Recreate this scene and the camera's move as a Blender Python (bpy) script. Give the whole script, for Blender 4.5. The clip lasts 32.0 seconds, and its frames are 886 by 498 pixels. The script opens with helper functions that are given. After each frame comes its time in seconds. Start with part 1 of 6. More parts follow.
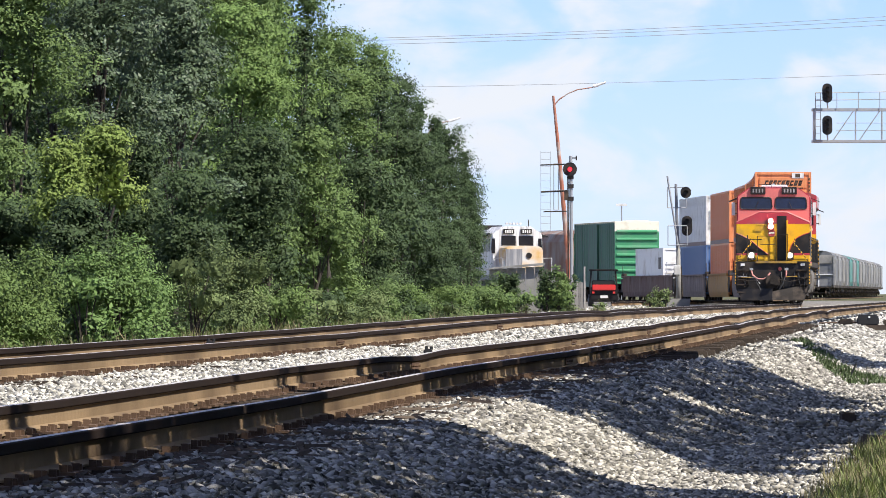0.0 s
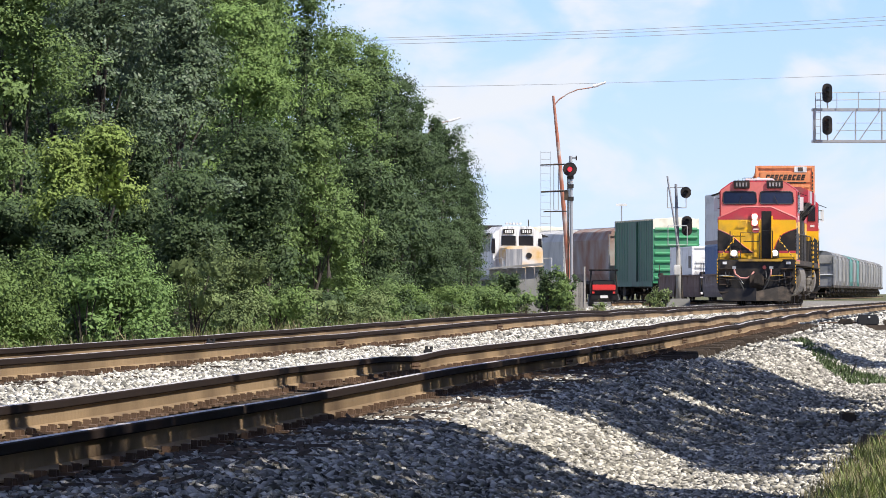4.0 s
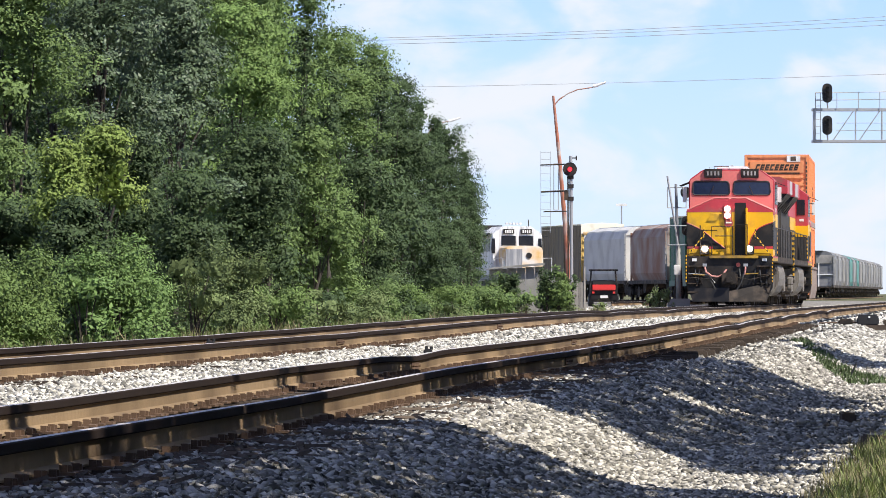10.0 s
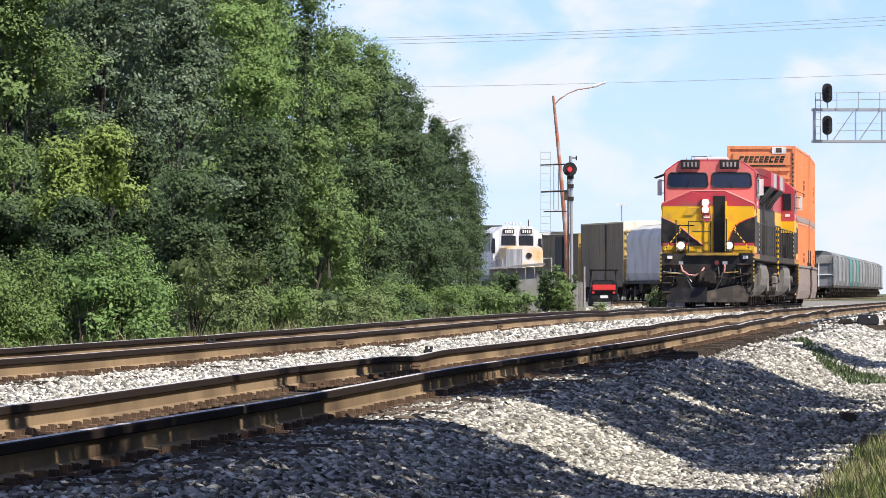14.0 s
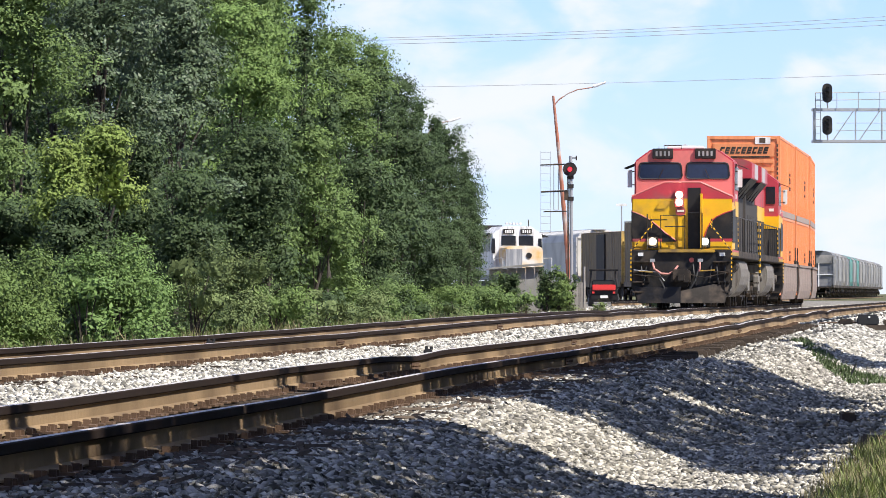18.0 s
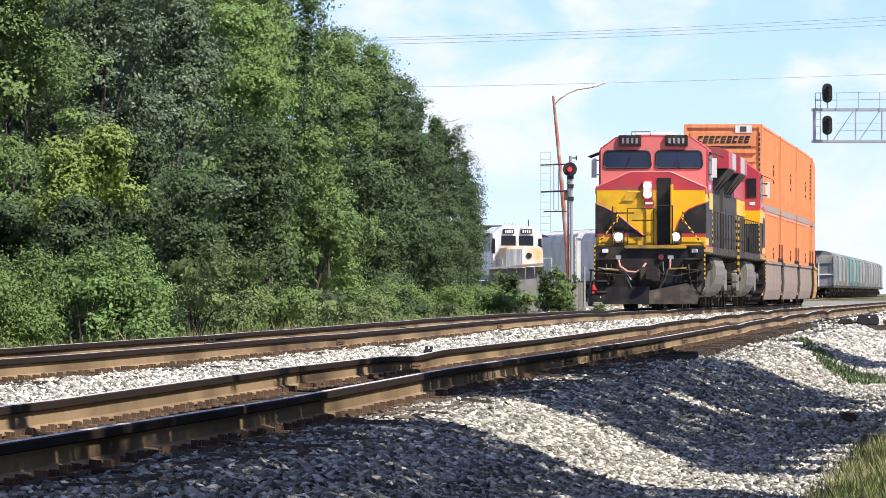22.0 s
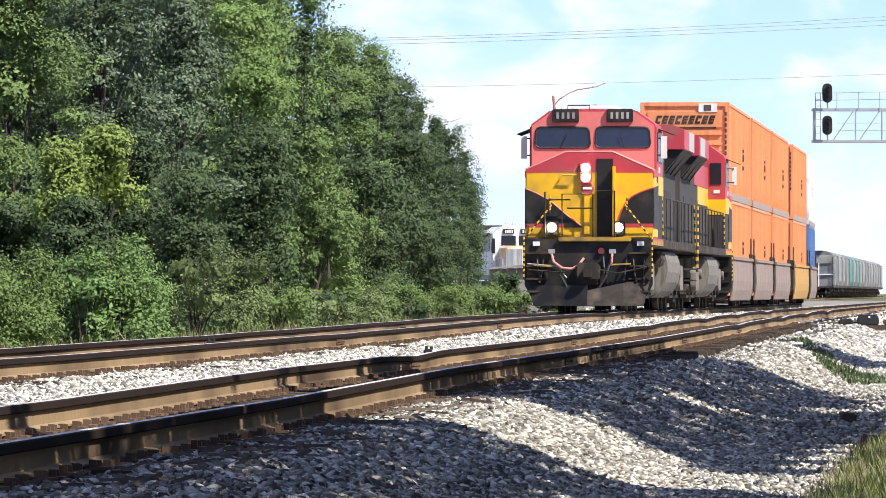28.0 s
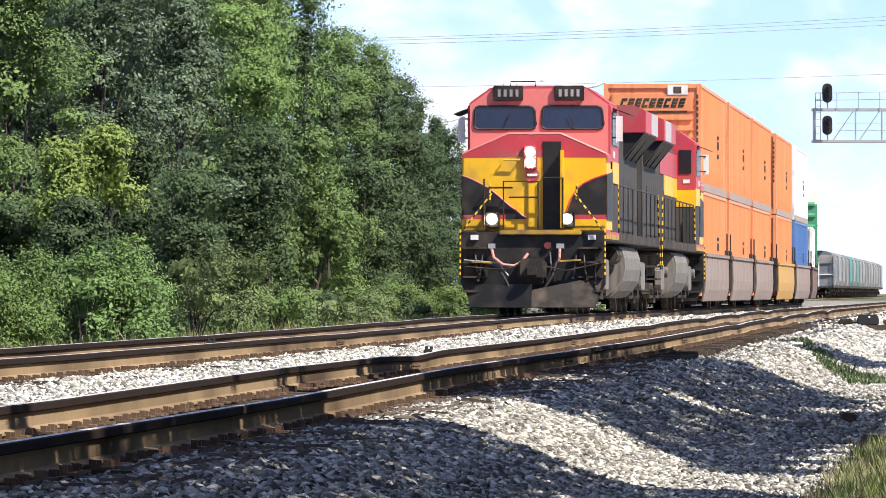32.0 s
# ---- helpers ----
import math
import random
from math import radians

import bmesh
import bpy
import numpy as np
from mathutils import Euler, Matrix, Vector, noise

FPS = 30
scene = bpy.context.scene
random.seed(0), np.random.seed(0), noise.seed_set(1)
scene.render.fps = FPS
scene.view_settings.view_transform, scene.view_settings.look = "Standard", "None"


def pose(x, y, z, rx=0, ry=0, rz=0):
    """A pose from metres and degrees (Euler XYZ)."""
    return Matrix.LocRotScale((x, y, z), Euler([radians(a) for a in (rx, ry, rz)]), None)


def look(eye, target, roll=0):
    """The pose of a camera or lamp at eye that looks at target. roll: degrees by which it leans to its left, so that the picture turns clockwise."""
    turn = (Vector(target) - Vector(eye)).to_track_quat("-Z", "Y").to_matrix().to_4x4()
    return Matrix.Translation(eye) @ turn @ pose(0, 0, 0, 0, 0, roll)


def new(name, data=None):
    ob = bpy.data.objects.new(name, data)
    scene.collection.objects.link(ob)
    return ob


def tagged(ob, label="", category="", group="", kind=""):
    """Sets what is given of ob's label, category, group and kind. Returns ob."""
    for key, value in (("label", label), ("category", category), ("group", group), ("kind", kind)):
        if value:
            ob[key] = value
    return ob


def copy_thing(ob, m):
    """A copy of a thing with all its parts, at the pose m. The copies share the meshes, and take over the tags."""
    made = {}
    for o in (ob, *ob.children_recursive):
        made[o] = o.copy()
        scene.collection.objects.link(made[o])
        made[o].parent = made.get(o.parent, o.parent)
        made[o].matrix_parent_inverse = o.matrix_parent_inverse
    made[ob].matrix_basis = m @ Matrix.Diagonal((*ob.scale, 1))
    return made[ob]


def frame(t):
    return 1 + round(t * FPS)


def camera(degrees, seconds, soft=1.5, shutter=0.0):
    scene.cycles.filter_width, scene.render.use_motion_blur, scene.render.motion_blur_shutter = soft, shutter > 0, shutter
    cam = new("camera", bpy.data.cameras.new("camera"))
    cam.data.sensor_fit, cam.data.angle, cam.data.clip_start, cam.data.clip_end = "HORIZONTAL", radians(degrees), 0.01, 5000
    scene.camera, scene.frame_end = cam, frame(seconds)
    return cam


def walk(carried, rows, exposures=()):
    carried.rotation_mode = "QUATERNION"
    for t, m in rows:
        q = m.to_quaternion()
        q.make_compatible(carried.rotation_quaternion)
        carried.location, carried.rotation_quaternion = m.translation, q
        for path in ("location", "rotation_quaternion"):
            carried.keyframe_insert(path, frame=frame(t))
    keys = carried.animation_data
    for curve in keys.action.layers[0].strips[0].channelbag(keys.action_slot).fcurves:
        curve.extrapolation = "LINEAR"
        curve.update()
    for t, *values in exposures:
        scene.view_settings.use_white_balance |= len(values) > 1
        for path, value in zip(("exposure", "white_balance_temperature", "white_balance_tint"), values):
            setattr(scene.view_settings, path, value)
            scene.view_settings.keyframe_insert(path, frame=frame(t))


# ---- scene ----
# ---------- camera: locked off on a tripod beside the line ----------
EYE = (0.0, 0.0, 1.0)
cam = camera(7.60, 32.0, soft=0.82)
TILT = math.degrees(math.atan(78.0 / 11800.0))
walk(cam, [(0.0, pose(*EYE, 90 + TILT, 0, 0)), (32.0, pose(*EYE, 90 + TILT, 0, 0))], exposures=[(0.0, 0.51), (12.0, 0.55), (22.0, 0.67), (32.0, 0.81)])

# ---------- light ----------
SUN_EL, SUN_AZ = 50.0, 125.0          # degrees above the horizon; clockwise from +Y
world = bpy.data.worlds.new("sky")
scene.world = world
world.use_nodes = True


def build_world():
    nt = world.node_tree
    nt.nodes.clear()
    out = nt.nodes.new("ShaderNodeOutputWorld")
    bg = nt.nodes.new("ShaderNodeBackground")
    sky = nt.nodes.new("ShaderNodeTexSky")
    sky.sky_type = "NISHITA"
    sky.sun_disc = False
    sky.sun_elevation = radians(SUN_EL)
    sky.sun_rotation = radians(SUN_AZ)
    sky.dust_density = 0.0
    sky.altitude = 1500.0
    sky.ozone_density = 3.0
    co = nt.nodes.new("ShaderNodeTexCoord")
    mp = nt.nodes.new("ShaderNodeMapping")
    mp.inputs["Scale"].default_value = (44.0, 44.0, 78.0)
    mp.inputs["Location"].default_value = (5.66, 3.7, 2.2)
    nz = nt.nodes.new("ShaderNodeTexNoise")
    nz.inputs["Scale"].default_value = 1.0
    nz.inputs["Detail"].default_value = 8.0
    nz.inputs["Roughness"].default_value = 0.5
    nz.inputs["Distortion"].default_value = 0.35
    ramp = nt.nodes.new("ShaderNodeValToRGB")
    ramp.color_ramp.interpolation = "EASE"
    ramp.color_ramp.elements[0].position = 0.39
    ramp.color_ramp.elements[1].position = 0.63
    mix = nt.nodes.new("ShaderNodeMix")
    mix.data_type = "RGBA"
    mix.inputs["B"].default_value = (6.6, 6.9, 7.5, 1)
    tint = nt.nodes.new("ShaderNodeMix")
    tint.data_type = "RGBA"
    tint.blend_type = "MULTIPLY"
    tint.inputs["Factor"].default_value = 1.0
    tint.inputs["B"].default_value = (0.71, 0.815, 1.27, 1)
    nt.links.new(co.outputs["Generated"], mp.inputs["Vector"])
    nt.links.new(mp.outputs["Vector"], nz.inputs["Vector"])
    nt.links.new(nz.outputs["Fac"], ramp.inputs["Fac"])
    # fair-weather clouds crowd towards the horizon; thinned overhead, unseen, to dim the sky light
    sep = nt.nodes.new("ShaderNodeSeparateXYZ")
    thin = nt.nodes.new("ShaderNodeMapRange")
    thin.inputs["From Min"].default_value = 0.08
    thin.inputs["From Max"].default_value = 0.55
    thin.inputs["To Min"].default_value = 1.0
    thin.inputs["To Max"].default_value = 0.42
    cover = nt.nodes.new("ShaderNodeMath")
    cover.operation = "MULTIPLY"
    nt.links.new(co.outputs["Generated"], sep.inputs["Vector"])
    nt.links.new(sep.outputs["Z"], thin.inputs["Value"])
    nt.links.new(ramp.outputs["Color"], cover.inputs[0])
    nt.links.new(thin.outputs["Result"], cover.inputs[1])
    nt.links.new(cover.outputs["Value"], mix.inputs["Factor"])
    nt.links.new(sky.outputs["Color"], tint.inputs["A"])
    nt.links.new(tint.outputs["Result"], mix.inputs["A"])
    nt.links.new(mix.outputs["Result"], bg.inputs["Color"])
    bg.inputs["Strength"].default_value = 0.092
    nt.links.new(bg.outputs["Background"], out.inputs["Surface"])


build_world()
sun = new("sun", bpy.data.lights.new("sun", "SUN"))
sun.data.energy = 5.0
sun.data.angle = radians(0.55)
sun.data.color = (1.0, 0.95, 0.87)
_az, _el = radians(SUN_AZ), radians(SUN_EL)
sun.matrix_world = look((math.sin(_az) * math.cos(_el) * 50, math.cos(_az) * math.cos(_el) * 50, math.sin(_el) * 50), (0, 0, 0))


# ---------- materials ----------
def mat(name, col, rough=0.6, metal=0.0, vary=0.25, scale=3.0, bump=0.0, bscale=40.0, dirt=None, dirt_amt=0.0,
        dscale=1.0, rand=0.0, island=0.0, tones=None, emit=None, strength=0.0, streak=False, trans=0.0, spec=0.5, space="Object"):
    m = bpy.data.materials.new(name)
    m.use_nodes = True
    nt = m.node_tree
    b = nt.nodes["Principled BSDF"]
    b.inputs["Roughness"].default_value = rough
    b.inputs["Metallic"].default_value = metal
    b.inputs["Specular IOR Level"].default_value = spec
    if emit:
        b.inputs["Emission Color"].default_value = (*emit, 1)
        b.inputs["Emission Strength"].default_value = strength
    co = nt.nodes.new("ShaderNodeTexCoord")

    def noise_fac(sc, detail=4.0, stretch=None):
        n = nt.nodes.new("ShaderNodeTexNoise")
        n.inputs["Scale"].default_value = sc
        n.inputs["Detail"].default_value = detail
        if stretch:
            mp = nt.nodes.new("ShaderNodeMapping")
            mp.inputs["Scale"].default_value = stretch
            nt.links.new(co.outputs[space], mp.inputs["Vector"])
            nt.links.new(mp.outputs["Vector"], n.inputs["Vector"])
        else:
            nt.links.new(co.outputs[space], n.inputs["Vector"])
        return n.outputs["Fac"]

    def scaled(fac, lo, hi):
        r = nt.nodes.new("ShaderNodeMapRange")
        r.inputs["To Min"].default_value = lo
        r.inputs["To Max"].default_value = hi
        nt.links.new(fac, r.inputs["Value"])
        return r.outputs["Result"]

    def times(colour, fac):
        v = nt.nodes.new("ShaderNodeVectorMath")
        v.operation = "SCALE"
        nt.links.new(colour, v.inputs[0])
        nt.links.new(fac, v.inputs["Scale"])
        return v.outputs["Vector"]

    rgb = nt.nodes.new("ShaderNodeRGB")
    rgb.outputs[0].default_value = (*col, 1)
    c = rgb.outputs[0]
    if vary:
        c = times(c, scaled(noise_fac(scale), 1 - vary, 1 + vary))
        c = times(c, scaled(noise_fac(scale * 9, 2.0), 1 - vary * 0.6, 1 + vary * 0.6))
    if rand:
        oi = nt.nodes.new("ShaderNodeObjectInfo")
        c = times(c, scaled(oi.outputs["Random"], 1 - rand, 1 + rand))
    if island:
        ge = nt.nodes.new("ShaderNodeNewGeometry")
        c = times(c, scaled(ge.outputs["Random Per Island"], 1 - island, 1 + island))
    if tones:
        ge = nt.nodes.new("ShaderNodeNewGeometry")
        cr = nt.nodes.new("ShaderNodeValToRGB")
        for k, (at, tone) in enumerate(zip((0.0, 0.4, 0.75, 1.0), tones)):
            e = cr.color_ramp.elements[k] if k < 1 else (cr.color_ramp.elements.new(at) if k < 3 else cr.color_ramp.elements[3])
            e.position = at
            e.color = (tone / 2.0, tone / 2.0, tone / 2.0, 1)
        nt.links.new(ge.outputs["Random Per Island"], cr.inputs["Fac"])
        c = times(c, scaled(cr.outputs["Color"], 0.0, 2.0))
    if dirt:
        mx = nt.nodes.new("ShaderNodeMix")
        mx.data_type = "RGBA"
        mx.inputs["B"].default_value = (*dirt, 1)
        f = noise_fac(dscale, 6.0, (6, 6, 0.5) if streak else None)
        r = nt.nodes.new("ShaderNodeMapRange")
        r.inputs["From Min"].default_value = 0.62 - dirt_amt * 0.4
        r.inputs["From Max"].default_value = 0.78 - dirt_amt * 0.2
        nt.links.new(f, r.inputs["Value"])
        nt.links.new(r.outputs["Result"], mx.inputs["Factor"])
        nt.links.new(c, mx.inputs["A"])
        c = mx.outputs["Result"]
    nt.links.new(c, b.inputs["Base Color"])
    if bump:
        bp = nt.nodes.new("ShaderNodeBump")
        bp.inputs["Strength"].default_value = bump
        bp.inputs["Distance"].default_value = 0.02
        nt.links.new(noise_fac(bscale, 5.0), bp.inputs["Height"])
        nt.links.new(bp.outputs["Normal"], b.inputs["Normal"])
    if trans:
        tr = nt.nodes.new("ShaderNodeBsdfTranslucent")
        nt.links.new(c, tr.inputs["Color"])
        ms = nt.nodes.new("ShaderNodeMixShader")
        ms.inputs["Fac"].default_value = trans
        nt.links.new(b.outputs["BSDF"], ms.inputs[1])
        nt.links.new(tr.outputs["BSDF"], ms.inputs[2])
        nt.links.new(ms.outputs["Shader"], nt.nodes["Material Output"].inputs["Surface"])
    return m


M = {}
M["stone"] = mat("ballast_stone", (0.49, 0.465, 0.405), 0.9, vary=0.22, scale=1.2, tones=(0.22, 0.66, 1.12, 1.7), space="Generated", spec=0.12)
# darker stone for the near side and the shoulder
M["dullstone"] = mat("darker_ballast_stone", (0.385, 0.36, 0.31), 0.9, vary=0.25, scale=1.2, tones=(0.20, 0.62, 1.10, 1.8), space="Generated", spec=0.12)
M["ballast"] = mat("ballast_bed", (0.085, 0.08, 0.07), 0.95, vary=0.4, scale=3.0, bump=0.8, bscale=18, dirt=(0.05, 0.045, 0.04), dirt_amt=0.5, dscale=0.7, spec=0.12)
# dark grease patches, also put in to deepen the near rail's shade
M["rust_rail"] = mat("rusty_rail_web", (0.275, 0.195, 0.115), 0.9, 0.0, vary=0.25, scale=1.5, bump=0.2, dirt=(0.07, 0.046, 0.030), dirt_amt=0.5, dscale=0.25, spec=0.12)
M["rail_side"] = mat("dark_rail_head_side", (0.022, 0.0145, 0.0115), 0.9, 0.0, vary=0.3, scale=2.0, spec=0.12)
# worn steel top; its sky sheen is put into this pale matt colour
M["rail_head"] = mat("worn_rail_head", (0.46, 0.43, 0.41), 0.6, 0.0, spec=0.3, vary=0.15, scale=2.0)
M["tie"] = mat("creosoted_tie", (0.080, 0.062, 0.048), 0.9, vary=0.35, scale=5, bump=0.4, rand=0.3, spec=0.12)
M["steel"] = mat("rusty_steel", (0.15, 0.098, 0.066), 0.8, 0.2, vary=0.3, scale=8, bump=0.2, rand=0.2, spec=0.12)
M["grass"] = mat("grass_blade", (0.155, 0.19, 0.048), 0.6, vary=0.0, island=0.5, trans=0.3)
M["weed"] = mat("ditch_weed", (0.078, 0.115, 0.038), 0.65, vary=0.0, island=0.45, trans=0.25)
M["drygrass"] = mat("dry_grass", (0.23, 0.20, 0.10), 0.7, vary=0.0, island=0.4, trans=0.2)
M["soil"] = mat("soil", (0.13, 0.12, 0.075), 0.95, vary=0.4, scale=0.5, bump=0.5, bscale=6, dirt=(0.07, 0.09, 0.03), dirt_amt=0.55, dscale=0.25, spec=0.12)
M["bark"] = mat("bark", (0.055, 0.045, 0.035), 0.9, vary=0.4, scale=4, bump=0.6, bscale=14)
LEAVES = {
    "dark": mat("leaf_dark", (0.060, 0.094, 0.036), 0.65, vary=0.35, scale=0.7, spec=0.25, island=0.2, trans=0.16),
    "mid": mat("leaf_mid", (0.138, 0.204, 0.063), 0.65, vary=0.3, scale=0.7, spec=0.25, island=0.2, trans=0.2),
    "grey": mat("leaf_greyish", (0.090, 0.130, 0.066), 0.5, vary=0.3, scale=0.7, spec=0.35, island=0.3, trans=0.12),
    "light": mat("leaf_light", (0.215, 0.285, 0.074), 0.7, vary=0.25, scale=0.8, spec=0.2, island=0.2, trans=0.25),
    "fresh": mat("leaf_fresh", (0.172, 0.258, 0.074), 0.65, vary=0.3, scale=0.7, spec=0.25, island=0.2, trans=0.22),
    "bright": mat("leaf_bright", (0.155, 0.245, 0.074), 0.65, vary=0.25, scale=0.9, spec=0.25, island=0.25, trans=0.22),
    "pale": mat("leaf_dusty", (0.160, 0.208, 0.082), 0.75, vary=0.3, scale=0.9, spec=0.2, island=0.2, trans=0.2),
    "bush": mat("leaf_bush", (0.144, 0.212, 0.064), 0.7, vary=0.3, scale=0.9, spec=0.2, island=0.2, trans=0.2),
}
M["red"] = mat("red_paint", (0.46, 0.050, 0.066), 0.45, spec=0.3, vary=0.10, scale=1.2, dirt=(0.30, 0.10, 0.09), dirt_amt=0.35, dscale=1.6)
# the same red made pinker: sunlight on sloping faces is put into the colour
M["litred"] = mat("sunlit_red_paint", (0.66, 0.185, 0.16), 0.45, vary=0.1, scale=1.2, dirt=(0.50, 0.15, 0.13), dirt_amt=0.35, dscale=1.6)
M["dullyellow"] = mat("grimy_yellow_paint", (0.50, 0.29, 0.03), 0.6, vary=0.2, scale=3, dirt=(0.20, 0.13, 0.05), dirt_amt=0.5, dscale=2.5)
M["radpanel"] = mat("bleached_radiator_panel", (0.42, 0.38, 0.38), 0.7, vary=0.12, scale=2)
M["boxrail"] = mat("dirty_container_rail", (0.30, 0.235, 0.20), 0.8, vary=0.25, scale=1.5)
M["yellow"] = mat("yellow_paint", (0.78, 0.43, 0.012), 0.38, vary=0.08, scale=1.2, dirt=(0.52, 0.30, 0.04), dirt_amt=0.2, dscale=1.6)
M["black"] = mat("black_paint", (0.017, 0.016, 0.016), 0.5, vary=0.3, scale=2, spec=0.3, dirt=(0.055, 0.043, 0.033), dirt_amt=0.35, dscale=2.2)
M["hood"] = mat("dark_hood_paint", (0.045, 0.043, 0.042), 0.75, vary=0.2, scale=2, spec=0.25, dirt=(0.085, 0.07, 0.058), dirt_amt=0.45, dscale=1.2, streak=True)
M["frame"] = mat("grimy_underframe", (0.028, 0.023, 0.019), 0.8, vary=0.4, scale=4, spec=0.3, dirt=(0.11, 0.08, 0.058), dirt_amt=0.45, dscale=2.0, bump=0.2)
M["tank"] = mat("dusty_fuel_tank", (0.20, 0.18, 0.15), 0.75, vary=0.25, scale=2, dirt=(0.09, 0.07, 0.06), dirt_amt=0.5, dscale=1.5, streak=True)
M["white"] = mat("white_paint", (0.78, 0.77, 0.74), 0.45, vary=0.06, scale=2, dirt=(0.45, 0.42, 0.38), dirt_amt=0.3, dscale=1.4)
M["reefer"] = mat("refrigerated_white_paint", (0.86, 0.85, 0.82), 0.5, vary=0.05, scale=1.0, dirt=(0.62, 0.58, 0.52), dirt_amt=0.3, dscale=1.0)
M["silver"] = mat("galvanised_steel", (0.38, 0.385, 0.39), 0.5, 0.3, vary=0.12, scale=6)
M["glass"] = mat("tinted_cab_glass", (0.012, 0.022, 0.058), 0.08, 0.0, vary=0.5, scale=0.9, spec=0.5)
M["darkglass"] = mat("dark_window_glass", (0.012, 0.013, 0.016), 0.25, vary=0.0)
M["rubber"] = mat("black_rubber", (0.02, 0.02, 0.02), 0.6, vary=0.15, scale=9)
M["hose"] = mat("pinkish_air_hose", (0.55, 0.24, 0.20), 0.6, vary=0.15, scale=9)
M["dullred"] = mat("dull_red_lens", (0.16, 0.035, 0.035), 0.4, vary=0.15, scale=9)
M["lamp_on"] = mat("lit_lamp", (0.9, 0.85, 0.7), 0.3, vary=0, emit=(1.0, 0.88, 0.66), strength=30.0)
M["red_lamp"] = mat("red_signal_light", (0.5, 0.02, 0.02), 0.3, vary=0, emit=(1.0, 0.03, 0.05), strength=1.6)
M["orange"] = mat("orange_container_paint", (0.76, 0.285, 0.118), 0.45, vary=0.06, scale=0.8, dirt=(0.62, 0.20, 0.07), dirt_amt=0.35, dscale=0.8, streak=True, rand=0.07)
M["well"] = mat("dusty_well_paint", (0.30, 0.235, 0.195), 0.8, vary=0.15, scale=1.0, dirt=(0.17, 0.12, 0.095), dirt_amt=0.6, dscale=1.2, streak=True)
M["rustwell"] = mat("rust_brown_well_paint", (0.13, 0.072, 0.055), 0.8, vary=0.25, scale=1.0, dirt=(0.22, 0.16, 0.13), dirt_amt=0.35, dscale=1.0, streak=True)
M["wellyellow"] = mat("faded_yellow_well", (0.48, 0.26, 0.055), 0.7, vary=0.15, scale=1.0, dirt=(0.3, 0.2, 0.1), dirt_amt=0.4, dscale=1.2, streak=True)
M["blue"] = mat("blue_container_paint", (0.085, 0.175, 0.37), 0.5, vary=0.1, scale=1.0, dirt=(0.16, 0.21, 0.34), dirt_amt=0.35, dscale=1.0, streak=True)
# boxcar green in two tones: shade painted into the sides, sunlight into the end
M["bluegreen"] = mat("shaded_green_boxcar_paint", (0.045, 0.150, 0.088), 0.6, vary=0.15, scale=1.0, dirt=(0.05, 0.07, 0.06), dirt_amt=0.45, dscale=0.8, streak=True)
M["green_end"] = mat("sunlit_green_boxcar_end", (0.05, 0.26, 0.115), 0.55, vary=0.1, scale=1.0, dirt=(0.12, 0.24, 0.15), dirt_amt=0.4, dscale=1.0)
M["cream"] = mat("cream_paint", (0.80, 0.76, 0.62), 0.55, vary=0.08, scale=1.0, dirt=(0.5, 0.42, 0.28), dirt_amt=0.35, dscale=1.0)
M["brown"] = mat("weathered_brown_boxcar", (0.235, 0.175, 0.100), 0.75, vary=0.25, scale=1.0, dirt=(0.09, 0.075, 0.06), dirt_amt=0.45, dscale=0.7, streak=True)
M["dyellow"] = mat("faded_yellow_end", (0.52, 0.35, 0.10), 0.6, vary=0.15, scale=1.5, dirt=(0.3, 0.2, 0.1), dirt_amt=0.4, dscale=1.5)
M["rusthop"] = mat("rust_stained_hopper", (0.36, 0.335, 0.305), 0.85, vary=0.15, scale=0.7, dirt=(0.25, 0.125, 0.080), dirt_amt=0.8, dscale=0.42)
M["greyhop"] = mat("grey_hopper_paint", (0.60, 0.585, 0.55), 0.8, vary=0.08, scale=0.6, dirt=(0.44, 0.42, 0.39), dirt_amt=0.4, dscale=0.5)
M["grafw"] = mat("weathered_white_hopper", (0.42, 0.41, 0.39), 0.7, vary=0.2, scale=0.4, dirt=(0.10, 0.10, 0.108), dirt_amt=0.72, dscale=0.38)
M["creamhop"] = mat("dirty_cream_hopper", (0.44, 0.415, 0.37), 0.8, vary=0.25, scale=0.5, dirt=(0.10, 0.098, 0.10), dirt_amt=0.8, dscale=0.30)
M["darkhop"] = mat("dark_grey_hopper", (0.13, 0.135, 0.145), 0.7, vary=0.2, scale=0.6, dirt=(0.28, 0.27, 0.25), dirt_amt=0.35, dscale=0.4)
M["teal"] = mat("teal_hopper_paint", (0.05, 0.22, 0.19), 0.6, vary=0.15, scale=1.0, dirt=(0.2, 0.25, 0.24), dirt_amt=0.4, dscale=0.7)
M["oldwhite"] = mat("peeling_white_paint", (0.74, 0.74, 0.73), 0.6, vary=0.12, scale=1.2, dirt=(0.33, 0.31, 0.30), dirt_amt=0.45, dscale=1.0, streak=True)
M["oldgrey"] = mat("dull_grey_paint", (0.20, 0.205, 0.22), 0.65, vary=0.2, scale=1.2, dirt=(0.38, 0.37, 0.36), dirt_amt=0.4, dscale=1.0, streak=True)
M["patchy"] = mat("sanded_yellow_white", (0.70, 0.42, 0.13), 0.65, vary=0.25, scale=2.2, dirt=(0.62, 0.60, 0.56), dirt_amt=0.8, dscale=1.1)
M["concrete"] = mat("weathered_concrete", (0.30, 0.29, 0.265), 0.9, vary=0.2, scale=1.2, bump=0.2, dirt=(0.2, 0.19, 0.17), dirt_amt=0.4, dscale=0.8)
